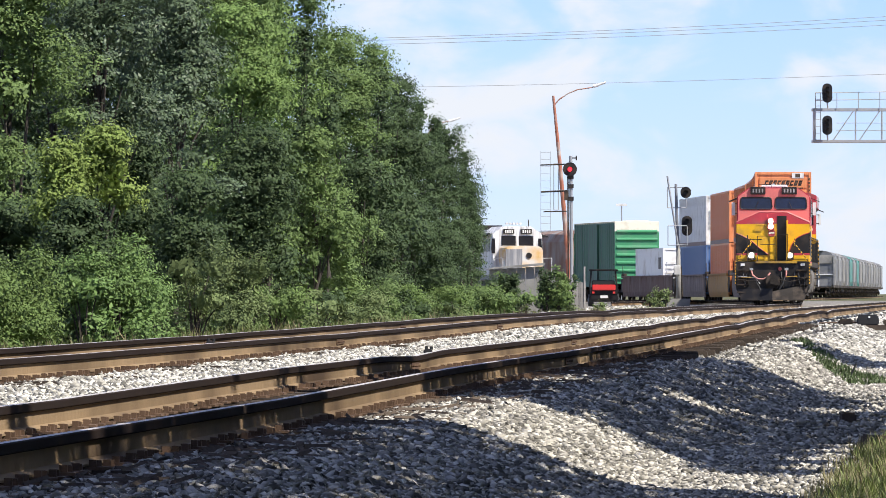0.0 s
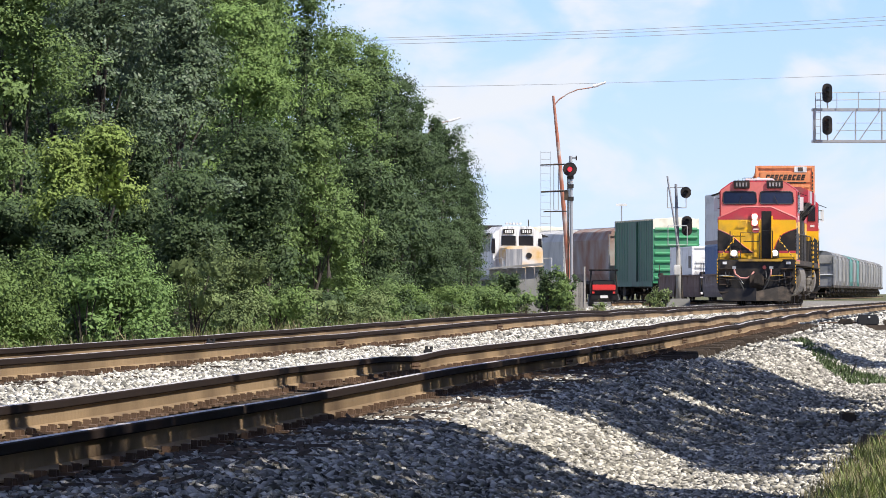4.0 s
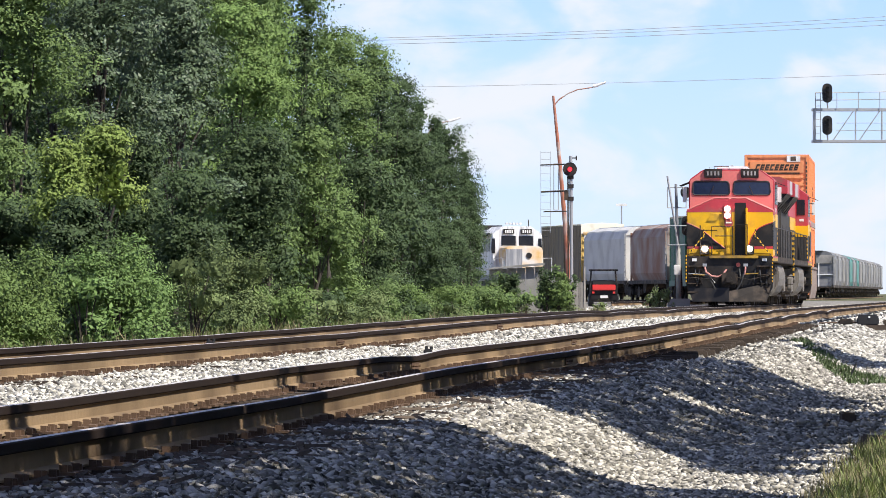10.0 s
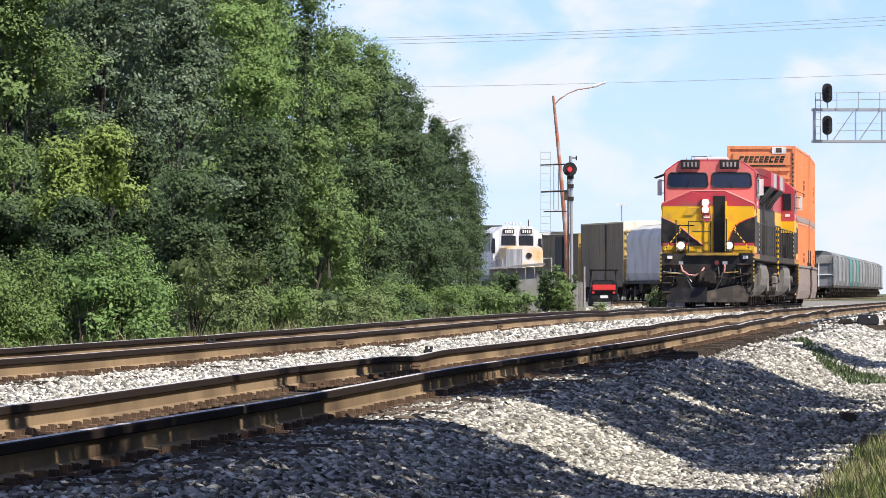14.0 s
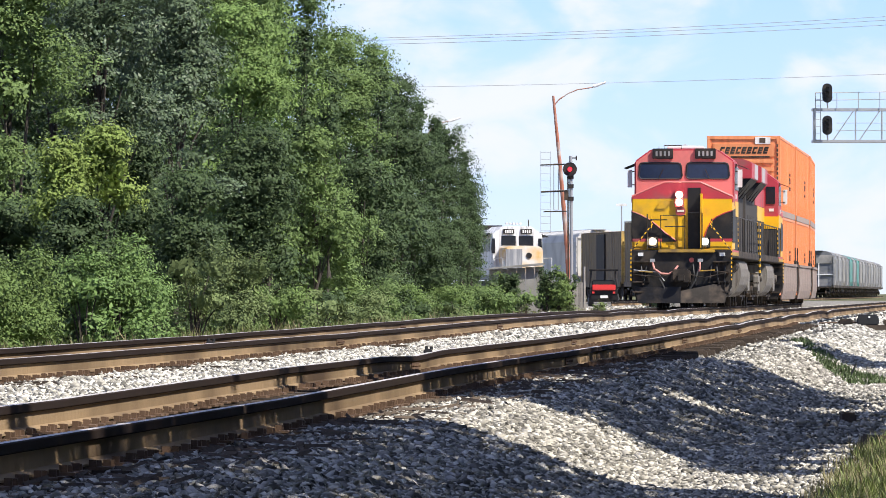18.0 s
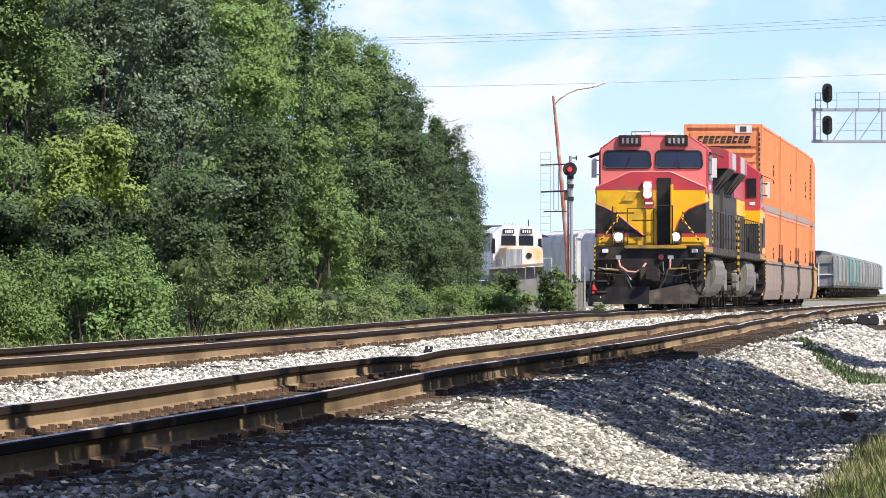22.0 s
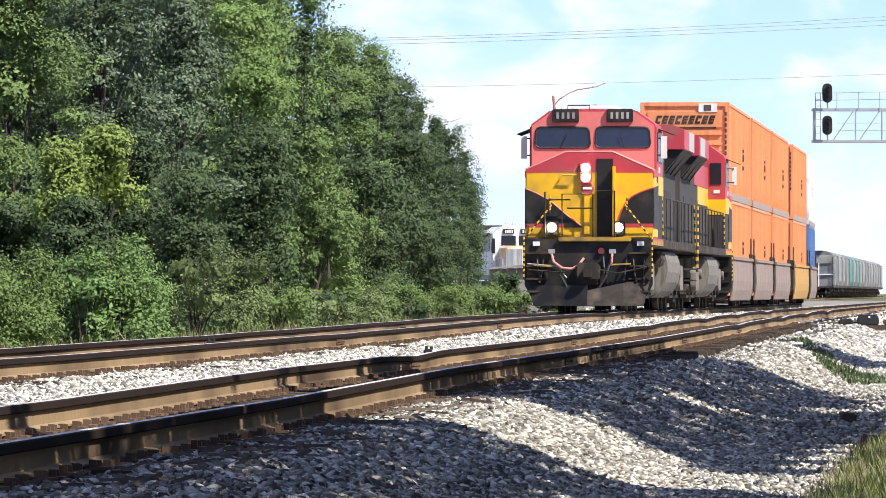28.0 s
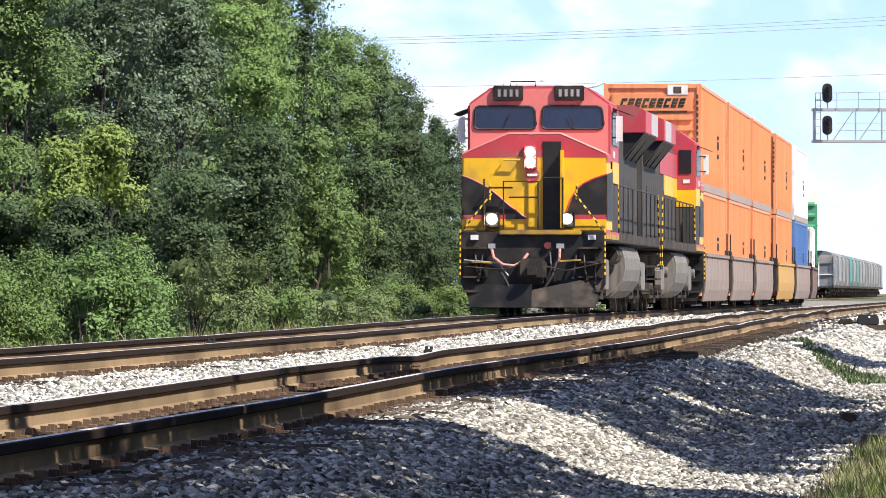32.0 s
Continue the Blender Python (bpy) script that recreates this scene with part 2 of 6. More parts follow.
M["wood"] = mat("grey_weathered_wood", (0.27, 0.25, 0.225), 0.85, vary=0.3, scale=2.5, bump=0.3, rand=0.2)
M["polered"] = mat("rust_red_pole", (0.36, 0.13, 0.075), 0.7, vary=0.25, scale=2.0, dirt=(0.45, 0.40, 0.36), dirt_amt=0.45, dscale=1.2)
M["utvred"] = mat("bright_red_plastic", (0.68, 0.045, 0.04), 0.4, vary=0.08, scale=4)
M["wire"] = mat("power_cable", (0.30, 0.31, 0.33), 0.7, vary=0.1)
M["yardbed"] = mat("yard_gravel", (0.25, 0.235, 0.205), 0.95, vary=0.35, scale=3.0, bump=0.8, bscale=14, dirt=(0.10, 0.09, 0.075), dirt_amt=0.45, dscale=0.5, spec=0.12)


# ---------- mesh building ----------
class G:
    """Collects faces for one part."""

    def __init__(self):
        self.v, self.f = [], []

    def add(self, verts, faces):
        n = len(self.v)
        self.v += [tuple(p) for p in verts]
        self.f += [tuple(i + n for i in f) for f in faces]
        return self

    def box(self, x0, x1, y0, y1, z0, z1):
        return self.add([(x, y, z) for x in (x0, x1) for y in (y0, y1) for z in (z0, z1)],
                        [(0, 1, 3, 2), (4, 6, 7, 5), (0, 4, 5, 1), (2, 3, 7, 6), (0, 2, 6, 4), (1, 5, 7, 3)])

    def prism(self, prof, a, b, axis="y"):
        """A closed outline pushed from a to b along an axis; the outline is (x, z) for y, (y, z) for x, (x, y) for z."""
        def p(q, k):
            return {"y": (q[0], k, q[1]), "x": (k, q[0], q[1]), "z": (q[0], q[1], k)}[axis]
        n = len(prof)
        vs = [p(q, a) for q in prof] + [p(q, b) for q in prof]
        fs = [tuple(range(n)), tuple(range(2 * n - 1, n - 1, -1))]
        fs += [(i, i + n, (i + 1) % n + n, (i + 1) % n) for i in range(n)]
        return self.add(vs, fs)

    def tube(self, pts, r, n=8, r1=None):
        pts = [Vector(p) for p in pts]
        rings = []
        for i, p in enumerate(pts):
            d = (pts[min(i + 1, len(pts) - 1)] - pts[max(i - 1, 0)]).normalized()
            side = d.cross(Vector((0, 0, 1)))
            side = side.normalized() if side.length > 0.05 else Vector((1, 0, 0))
            up = side.cross(d)
            rr = r if r1 is None else r + (r1 - r) * i / max(1, len(pts) - 1)
            rings.append([p + (side * math.cos(2 * math.pi * k / n) + up * math.sin(2 * math.pi * k / n)) * rr for k in range(n)])
        vs = [q for ring in rings for q in ring]
        fs = [(i * n + k, i * n + (k + 1) % n, (i + 1) * n + (k + 1) % n, (i + 1) * n + k) for i in range(len(pts) - 1) for k in range(n)]
        fs += [tuple(range(n - 1, -1, -1)), tuple((len(pts) - 1) * n + k for k in range(n))]
        return self.add(vs, fs)

    def disc(self, c, axis, r, depth, n=16):
        d = {"x": Vector((1, 0, 0)), "y": Vector((0, 1, 0)), "z": Vector((0, 0, 1))}[axis] * depth * 0.5
        return self.tube([Vector(c) - d, Vector(c) + d], r, n)

    def panel(self, pts, thick):
        """A flat outline of 3D points with thickness along its normal."""
        pts = [Vector(p) for p in pts]
        nrm = Vector((0, 0, 0))
        for i in range(len(pts)):
            nrm += pts[i].cross(pts[(i + 1) % len(pts)])
        nrm = nrm.normalized() * thick
        n = len(pts)
        vs = pts + [p + nrm for p in pts]
        return self.add(vs, [tuple(range(n - 1, -1, -1)), tuple(range(n, 2 * n))] + [(i, (i + 1) % n, (i + 1) % n + n, i + n) for i in range(n)])

    def mesh(self, name, material, bevel=0.0, smooth=False):
        me = bpy.data.meshes.new(name)
        me.from_pydata(self.v, [], self.f)
        bm = bmesh.new()
        bm.from_mesh(me)
        bmesh.ops.recalc_face_normals(bm, faces=bm.faces)
        if bevel:
            es = [e for e in bm.edges if len(e.link_faces) == 2 and e.calc_face_angle(0) > 0.5]
            bmesh.ops.bevel(bm, geom=es, offset=bevel, segments=2, affect="EDGES", clamp_overlap=True)
        if smooth:
            for f in bm.faces:
                f.smooth = len(f.verts) == 4
        bm.to_mesh(me)
        bm.free()
        me.materials.append(material)
        return me


def part(name, g, material, parent, label="", bevel=0.0, smooth=False):
    me = g if isinstance(g, bpy.types.Mesh) else g.mesh(name, material, bevel, smooth)
    ob = new(name, me)
    ob.parent = parent
    if label:
        tagged(ob, label)
    return ob


def thing(name, label, category, group="", kind="", m=None):
    ob = new(name)
    ob.empty_display_size = 0.2
    if m is not None:
        ob.matrix_basis = m
    return tagged(ob, label, category, group, kind)


def fast_mesh(name, verts, quads, material, tri=False):
    """One mesh from numpy arrays of corners and of faces that all have the same number of corners."""
    k = quads.shape[1]
    me = bpy.data.meshes.new(name)
    me.vertices.add(len(verts))
    me.vertices.foreach_set("co", np.asarray(verts, dtype=np.float32).ravel())
    me.loops.add(quads.size)
    me.loops.foreach_set("vertex_index", quads.astype(np.int32).ravel())
    me.polygons.add(len(quads))
    me.polygons.foreach_set("loop_start", np.arange(0, quads.size, k, dtype=np.int32))
    me.polygons.foreach_set("loop_total", np.full(len(quads), k, dtype=np.int32))
    me.update(calc_edges=True)
    me.materials.append(material)
    return me


# ---------- the line of the tracks ----------
SLOPE, X0, Y0 = 0.0863, 1.80, 137.3
PHI0 = math.atan(SLOPE)
CURVE_Y, CURVE_MID, CURVE_END = 272.0, 306.0, 437.0      # a left-hand bend that tightens, then runs straight


def smooth_step(t):
    t = min(1.0, max(0.0, t))
    return t * t * (3 - 2 * t)


def table(points, y):
    """Smooth lookup of a height along the line."""
    if y <= points[0][0]:
        return points[0][1]
    for (a, za), (b, zb) in zip(points, points[1:]):
        if y <= b:
            return za + (zb - za) * (y - a) / (b - a)
    return points[-1][1]


MAIN_Z = [(20, 0.38), (66, 0.40), (100, 0.466), (120, 0.53), (140, 0.565), (500, 0.57)]
SECOND_Z = [(20, 0.245), (33, 0.25), (46, 0.27), (60, 0.33), (93, 0.37), (134, 0.48), (170, 0.55), (500, 0.57)]


def line_x(y):
    return X0 + SLOPE * (y - Y0)


def bend_x(y):
    if y <= CURVE_Y:
        return line_x(y)
    if y <= CURVE_MID:
        return line_x(y) - 6.0e-4 * (y - CURVE_Y) ** 2
    q = min(y, CURVE_END) - CURVE_MID
    return line_x(y) - (0.694 + 0.0409 * q + 8.1e-5 * q * q + 3.36e-6 * q ** 3) - max(0.0, y - CURVE_END) * 0.235


def make_line():
    """Arc length of the main track against depth."""
    out, a, y = [], 0.0, Y0
    while y < 760:
        out.append((a, y))
        a += math.hypot(bend_x(y + 1) - bend_x(y), 1.0)
        y += 1
    return out


LINE = make_line()


def main_at(a):
    """The point of the main track a metres along it behind the reference, and its heading from +Y."""
    if a <= 0:
        y = Y0 + a * math.cos(PHI0)
    else:
        i = min(len(LINE) - 2, int(a / 1.05))
        while i < len(LINE) - 2 and LINE[i + 1][0] < a:
            i += 1
        (a0, y0), (a1, y1) = LINE[i], LINE[i + 1]
        y = y0 + (a - a0) / (a1 - a0) * (y1 - y0)
    ph = math.atan(bend_x(y + 0.5) - bend_x(y - 0.5))
    return bend_x(y), y, table(MAIN_Z, y), ph


def second_at(y):
    return line_x(y) + 4.2, y, table(SECOND_Z, y)


def ground_z(x, y):
    """Height of the ballast and soil under and beside the tracks."""
    u = x - line_x(y)
    zm, zs = table(MAIN_Z, y), table(SECOND_Z, y)
    base = zm - 0.205 if u < 1.2 else (zs - 0.20 if u > 2.8 else (zm - 0.205) + (zs - zm + 0.005) * (u - 1.2) / 1.6)
    for c in (0.0, 4.2):
        if abs(u - c) < 0.95:
            base -= 0.075 * smooth_step((0.95 - abs(u - c)) / 0.25)
    base -= 0.03
    if 4.85 < u < 6.3:
        base -= 0.085 * smooth_step((u - 4.85) / 0.3) * smooth_step((6.3 - u) / 0.45) * smooth_step((y - 78) / 18)
    if u > 5.6:
        base -= 0.52 * smooth_step((u - 5.6) / 2.0) + 0.06 * smooth_step((u - 9) / 6)
    if u < -1.7:
        base -= 0.34 * smooth_step((-1.7 - u) / 2.2)
    far = smooth_step((y - 210) / 80)
    lo = 0.30
    base = base * (1 - far) + (max(lo, base) if abs(u) < 6 else lo) * far
    return base


# ---------- ground, ballast, tracks ----------
def build_ground():
    us = [-2400, -900, -400, -200, -100, -50, -30, -20, -14, -10, -8, -6.5, -5.2, -4.4, -3.9, -3.4, -2.9, -2.4, -2.0, -1.7, -1.2, -0.6, 0, 0.6, 1.2, 1.7, 2.1, 2.5, 2.9, 3.5,
          4.2, 4.9, 5.3, 5.6, 5.9, 6.2, 6.5, 6.8, 7.1, 7.4, 7.7, 8.1, 8.6, 9.2, 10, 11, 13, 16, 20, 30, 50, 100, 200, 400, 900, 2400]
    ys = [-300, -100, -40, -10] + [5 + 1.5 * i for i in range(100)] + [158 + 4 * i for i in range(34)] + [300, 320, 350, 400, 450, 500, 600, 800, 1200, 2000, 4200]
    v, f = [], []
    for y in ys:
        for u in us:
            x = line_x(min(max(y, 0), 400)) + u
            z = ground_z(x, min(max(y, 0), 400))
            if -3 < u < 12 and y < 170:
                z += 0.035 * noise.noise(Vector((x * 0.9, y * 0.5, 0)))
            v.append((x, y, z))
    n = len(us)
    for j in range(len(ys) - 1):
        for i in range(n - 1):
            f.append((j * n + i, j * n + i + 1, (j + 1) * n + i + 1, (j + 1) * n + i))
    me = bpy.data.meshes.new("ground")
    me.from_pydata(v, [], f)
    for p in me.polygons:
        p.use_smooth = True
    me.materials.append(M["ballast"])
    me.materials.append(M["soil"])
    me.materials.append(M["yardbed"])
    for p in me.polygons:
        c = p.center
        u = c.x - line_x(c.y)
        p.material_index = 2 if 236 < c.y < 700 and -30 < u < 60 else (0 if c.y < 108 or (4.6 < u < 6.3 and c.y < 230) else 2) if -3.6 < u < (9.3 if c.y < 108 else 14) and c.y < 700 else 1
    tagged(new("ground", me), "grey gravel trackside ground with weedy soil beyond", "ground", kind="structure")


RAIL = [(-0.075, 0.0), (-0.075, 0.012), (-0.012, 0.032), (-0.009, 0.122), (-0.037, 0.134), (-0.037, 0.178), (-0.03, 0.186),
        (0.03, 0.186), (0.037, 0.178), (0.037, 0.134), (0.009, 0.122), (0.012, 0.032), (0.075, 0.012), (0.075, 0.0)]


def sag(y, side, track):
    """Settled joints let the rail dip."""
    z = 0.0
    for yc, dep in ((74, 0.035 if side < 0 else 0.006), (120, 0.02), (142, 0.035), (158, 0.035), (176, 0.045)) if track else ((90, 0.008), (118, 0.01), (150, 0.02), (175, 0.03)):
        q = abs(y - yc - side * 1.2) / (2.2 + 0.015 * yc)
        z -= dep * max(0.0, 1 - q)
    return z


def build_rail(name, points, label):
    """points: (x, y, z of the rail top, heading)."""
    v, f, n = [], [], len(RAIL)
    for x, y, z, ph in points:
        cx, sx = math.cos(ph), math.sin(ph)
        v += [(x + p * cx, y - p * sx, z - 0.186 + q) for p, q in RAIL]
    for j in range(len(points) - 1):
        f += [(j * n + i, j * n + (i + 1) % n, (j + 1) * n + (i + 1) % n, (j + 1) * n + i) for i in range(n)]
    me = bpy.data.meshes.new(name)
    me.from_pydata(v, [], f)
    me.materials.append(M["rust_rail"])
    me.materials.append(M["rail_head"])
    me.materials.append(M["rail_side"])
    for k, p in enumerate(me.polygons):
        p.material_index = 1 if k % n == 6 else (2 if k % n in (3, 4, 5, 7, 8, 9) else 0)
    ob = new(name, me)
    return tagged(ob, label, "rail", "running rails", "structure")


def rails_of(track):
    out = []
    for side in (-1, 1):
        pts = []
        if track == 0:
            for i in range(0, 420):
                a = -115 + i * 1.5
                x, y, z, ph = main_at(a)
                if y > 16:
                    pts.append((x + side * 0.755 * math.cos(ph), y - side * 0.755 * math.sin(ph), z + sag(y, side, 0), ph))
        else:
            for i in range(0, 420):
                y = 16 + i * 1.0
                x, _, z = second_at(y)
                pts.append((x + side * 0.755, y - side * 0.06, z + sag(y, side, 1), PHI0))
        out.append(pts)
    return out


def build_tracks():
    tie = G().box(-1.3, 1.3, -0.11, 0.11, -0.36, -0.195).mesh("tie", M["tie"], 0.012)
    plate = G().box(-0.17, 0.17, -0.1, 0.1, -0.205, -0.188).box(-0.125, -0.085, -0.065, -0.04, -0.188, -0.155).box(0.085, 0.125, 0.04, 0.065, -0.188, -0.155)
    plate.box(0.08, 0.12, -0.07, -0.045, -0.188, -0.15).box(-0.12, -0.08, 0.045, 0.07, -0.188, -0.15)
    anchor = plate.box(0.06, 0.1, 0.12, 0.15, -0.19, -0.155).mesh("tie_plate", M["steel"])
    bar = G().prism([(0.008, -0.15), (0.026, -0.14), (0.020, -0.09), (0.024, -0.068), (0.008, -0.064)], -0.45, 0.45)
    for yy in (-0.38, -0.23, -0.08, 0.08, 0.23, 0.38):
        bar.disc((0.028, yy, -0.105), "x", 0.014, 0.03, 6)
    bar = bar.mesh("joint_bar", M["steel"])
    for track, name in ((0, "main_track"), (1, "second_track")):
        both = rails_of(track)
        for pts in both:
            build_rail("rail", pts, "rust-brown steel rail with a worn shiny head")
        own = thing(name, "wooden ties with rusty tie plates bedded in gravel", "railway track", kind="structure")
        k = 0
        y = 28.0 if track else 56.0
        while y < 150:
            if track:
                x, _, z = second_at(y)
            else:
                x, z = line_x(y), table(MAIN_Z, y)
            z += sag(y, 0, track) * 0.5
            ob = new("tie", tie)
            ob.parent = own
            ob.matrix_basis = pose(x + random.uniform(-0.13, 0.08), y, z - 0.01 - random.uniform(0, 0.03), 0, random.uniform(-0.8, 0.8), -math.degrees(PHI0) + random.uniform(-1.2, 1.2))
            for side in (-1, 1):
                pl = new("tie_plate", anchor)
                pl.parent = own
                pl.matrix_basis = pose(x + side * 0.755 + random.uniform(-0.02, 0.02), y - side * 0.065 + random.uniform(-0.04, 0.04), z + sag(y, side, track) * 0.5 - random.uniform(0, 0.012), 0, 0, -math.degrees(PHI0) + random.uniform(-4, 4))
            y += 0.50 if y < 90 else 0.62
            k += 1
        for yj in ((74, 100, 120) if track else (90, 118)):
            for side in (-1, 1):
                yy = yj + side * 1.2
                if track:
                    x, _, z = second_at(yy)
                else:
                    x, z = line_x(yy), table(MAIN_Z, yy)
                ob = new("joint_bar", bar)
                ob.parent = own
                ob.matrix_basis = pose(x + side * 0.755, yy - side * 0.065, z + sag(yy, side, track), 0, 0, -math.degrees(PHI0))


def stones(name, count, ulo, uhi, ylo, yhi, lo, hi, keep, coarse=False, seed=1, dull=False):
    """Loose crushed stones as one mesh of small angular lumps."""
    rng = np.random.default_rng(seed)
    base = np.array([(1, 0.1, 0), (0.2, 1, 0.1), (-1, 0.15, -0.1), (-0.1, -1, 0.05), (0.15, -0.1, 0.75), (-0.2, 0.1, -0.7), (0.6, -0.6, 0.45), (-0.6, 0.55, 0.4)], dtype=np.float32)
    nv = 8
    if coarse:
        base = base[:6]
        nv = 6
    tris = np.array([(0, 1, 4), (1, 2, 4), (2, 3, 4), (3, 0, 4), (1, 0, 5), (2, 1, 5), (3, 2, 5), (0, 3, 5)]) if coarse else np.array([(0, 1, 4), (1, 7, 4), (7, 2, 4), (2, 3, 4), (3, 6, 4), (6, 0, 4), (1, 0, 5), (2, 7, 5), (7, 1, 5), (3, 2, 5), (6, 3, 5), (0, 6, 5)])
    t = rng.random(count)
    y = ylo + (yhi - ylo) * t
    u = ulo + (uhi - ulo) * rng.random(count)
    x = X0 + SLOPE * (y - Y0) + u
    ok = np.array([keep(a, b, c) for a, b, c in zip(x, y, u)])
    x, y = x[ok], y[ok]
    n = len(x)
    z = np.array([ground_z(a, b) for a, b in zip(x, y)]) + 0.03 * np.array([noise.noise(Vector((a * 0.9, b * 0.5, 0))) for a, b in zip(x, y)])
    size = lo + (hi - lo) * rng.random(n) ** 1.8
    jit = base[None] * (1 + 0.5 * (rng.random((n, nv, 3)) - 0.5)) * (0.55 + 0.7 * rng.random((n, 1, 3))) * np.array([1.15, 1.15, 0.8])
    th, ps = rng.random(n) * 6.283, (rng.random(n) - 0.5) * 1.7
    c, s, c2, s2 = np.cos(th)[:, None], np.sin(th)[:, None], np.cos(ps)[:, None], np.sin(ps)[:, None]
    px, py, pz = jit[..., 0], jit[..., 1], jit[..., 2]
    py, pz = py * c2 - pz * s2, py * s2 + pz * c2
    px, py = px * c - py * s, px * s + py * c
    v = np.stack([px, py, pz], -1) * size[:, None, None] + np.stack([x, y, z + size * 0.3], -1)[:, None, :]
    f = (tris[None] + nv * np.arange(n)[:, None, None]).reshape(-1, 3)
    tagged(new(name, fast_mesh(name, v.reshape(-1, 3), f, M["dullstone" if dull else "stone"])), "loose pale grey crushed stone between and beside the rails", "ballast", kind="stuff")


def in_view(x, y, lo=-0.072, hi=0.072):
    return lo < x / y < hi


def off_rail(u):
    return all(abs(u - c) > 0.09 for c in (-0.755, 0.755, 3.445, 4.955))


def build_ballast():
    stones("ballast_near", 108000, 5.12, 9.4, 27, 62, 0.014, 0.040, lambda x, y, u: in_view(x, y) and u < 9.0 - 0.6 * random.random() and random.random() < 0.22 + (u - 5.12) * (0.75 if y < 44 else 1.5) and (u < 8.0 or random.random() < 0.35), False, 1, True)
    stones("ballast_shoulder", 66000, 5.05, 9.0, 62, 135, 0.020, 0.050, lambda x, y, u: in_view(x, y) and (u > 5.85 or random.random() < (0.5 if y < 80 else 0.22)) and (u < 7.7 or y > 88 or random.random() < 0.3), True, 2, True)
    stones("ballast_between", 112000, -1.7, 5.0, 36, 110, 0.020, 0.047, lambda x, y, u: in_view(x, y) and off_rail(u) and (abs(u) > 0.9 and abs(u - 4.2) > 0.9 or random.random() < (0.3 if y < 78 else 0.16)), True, 3)
    stones("ballast_far", 62000, -3.0, 9.8, 110, 235, 0.042, 0.075, lambda x, y, u: in_view(x, y) and off_rail(u) and (not 3.3 < u < 6.0 or random.random() < 0.13), True, 4)


def build_yard_stone():
    stones("ballast_yard", 30000, -9.0, 17.0, 235, 330, 0.06, 0.12, lambda x, y, u: in_view(x, y) and off_rail(u) and abs(u) > 1.3, True, 5)


def build_debris():
    """Dark splinters, bark and old spikes lying along the tie ends."""
    rng = random.Random(8)
    g = G()
    for i in range(620):
        y = rng.uniform(33, 78)
        u = 4.2 + rng.uniform(0.95, 1.65)
        x = line_x(y) + u
        z = ground_z(x, y) + rng.uniform(0.0, 0.04)
        a = rng.gauss(0.1, 0.5)
        L, w = rng.uniform(0.04, 0.22), rng.uniform(0.004, 0.013)
        dx, dy = math.sin(a) * L, math.cos(a) * L
        ox, oy = math.cos(a) * w, -math.sin(a) * w
        q = [(x - dx, y - dy), (x + dx, y + dy)]
        zz = rng.uniform(-0.02, 0.03)
        v = []
        for k, (cx, cy) in enumerate(q):
            v += [(cx - ox, cy - oy, z + k * zz), (cx + ox, cy + oy, z + k * zz), (cx, cy, z + k * zz + 1.6 * w)]
        g.add(v, [(0, 1, 4, 3), (1, 2, 5, 4), (2, 0, 3, 5), (0, 2, 1), (3, 4, 5)])
    tagged(new("debris", g.mesh("debris", M["tie"])), "dark splinters and twigs strewn along the tie ends", "debris", kind="stuff")


def blades(name, label, count, ulo, uhi, ylo, yhi, hlo, hhi, width, material, seed, keep=None):
    """Tufted grass as one mesh of bent tapering blades."""
    rng = np.random.default_rng(seed)
    tufts = max(1, count // 14)
    ty = ylo + (yhi - ylo) * rng.random(tufts)
    tu = ulo + (uhi - ulo) * rng.random(tufts)
    i = rng.integers(0, tufts, count)
    y = ty[i] + rng.normal(size=count) * 0.10
    x = X0 + SLOPE * (ty[i] - Y0) + tu[i] + rng.normal(size=count) * 0.06
    if keep:
        ok = np.array([keep(a, b) for a, b in zip(x, y)])
        x, y = x[ok], y[ok]
    n = len(x)
    z = np.array([ground_z(a, b) for a, b in zip(x, y)]) - 0.02
    h = hlo + (hhi - hlo) * rng.random(n)
    th = rng.random(n) * 6.283
    lean = h * (0.15 + 0.55 * rng.random(n))
    dx, dy = np.cos(th), np.sin(th)
    w = width * (0.6 + 0.8 * rng.random(n))
    ox, oy = -dy * w, dx * w
    p = np.stack([x, y, z], -1)
    a = p + np.stack([ox, oy, 0 * h], -1)
    b = p - np.stack([ox, oy, 0 * h], -1)
    m = p + np.stack([dx * lean * 0.35, dy * lean * 0.35, h * 0.6], -1)
    o2 = np.stack([ox, oy, 0 * h], -1) * 0.7
    tip = p + np.stack([dx * lean, dy * lean, h], -1)
    v = np.stack([a, b, m - o2, m + o2, tip], 1).reshape(-1, 3)
    f = np.array([(0, 1, 2), (0, 2, 3), (3, 2, 4)])
    f = (f[None] + 5 * np.arange(n)[:, None, None]).reshape(-1, 3)
    tagged(new(name, fast_mesh(name, v, f, material)), label, "grass", kind="stuff")


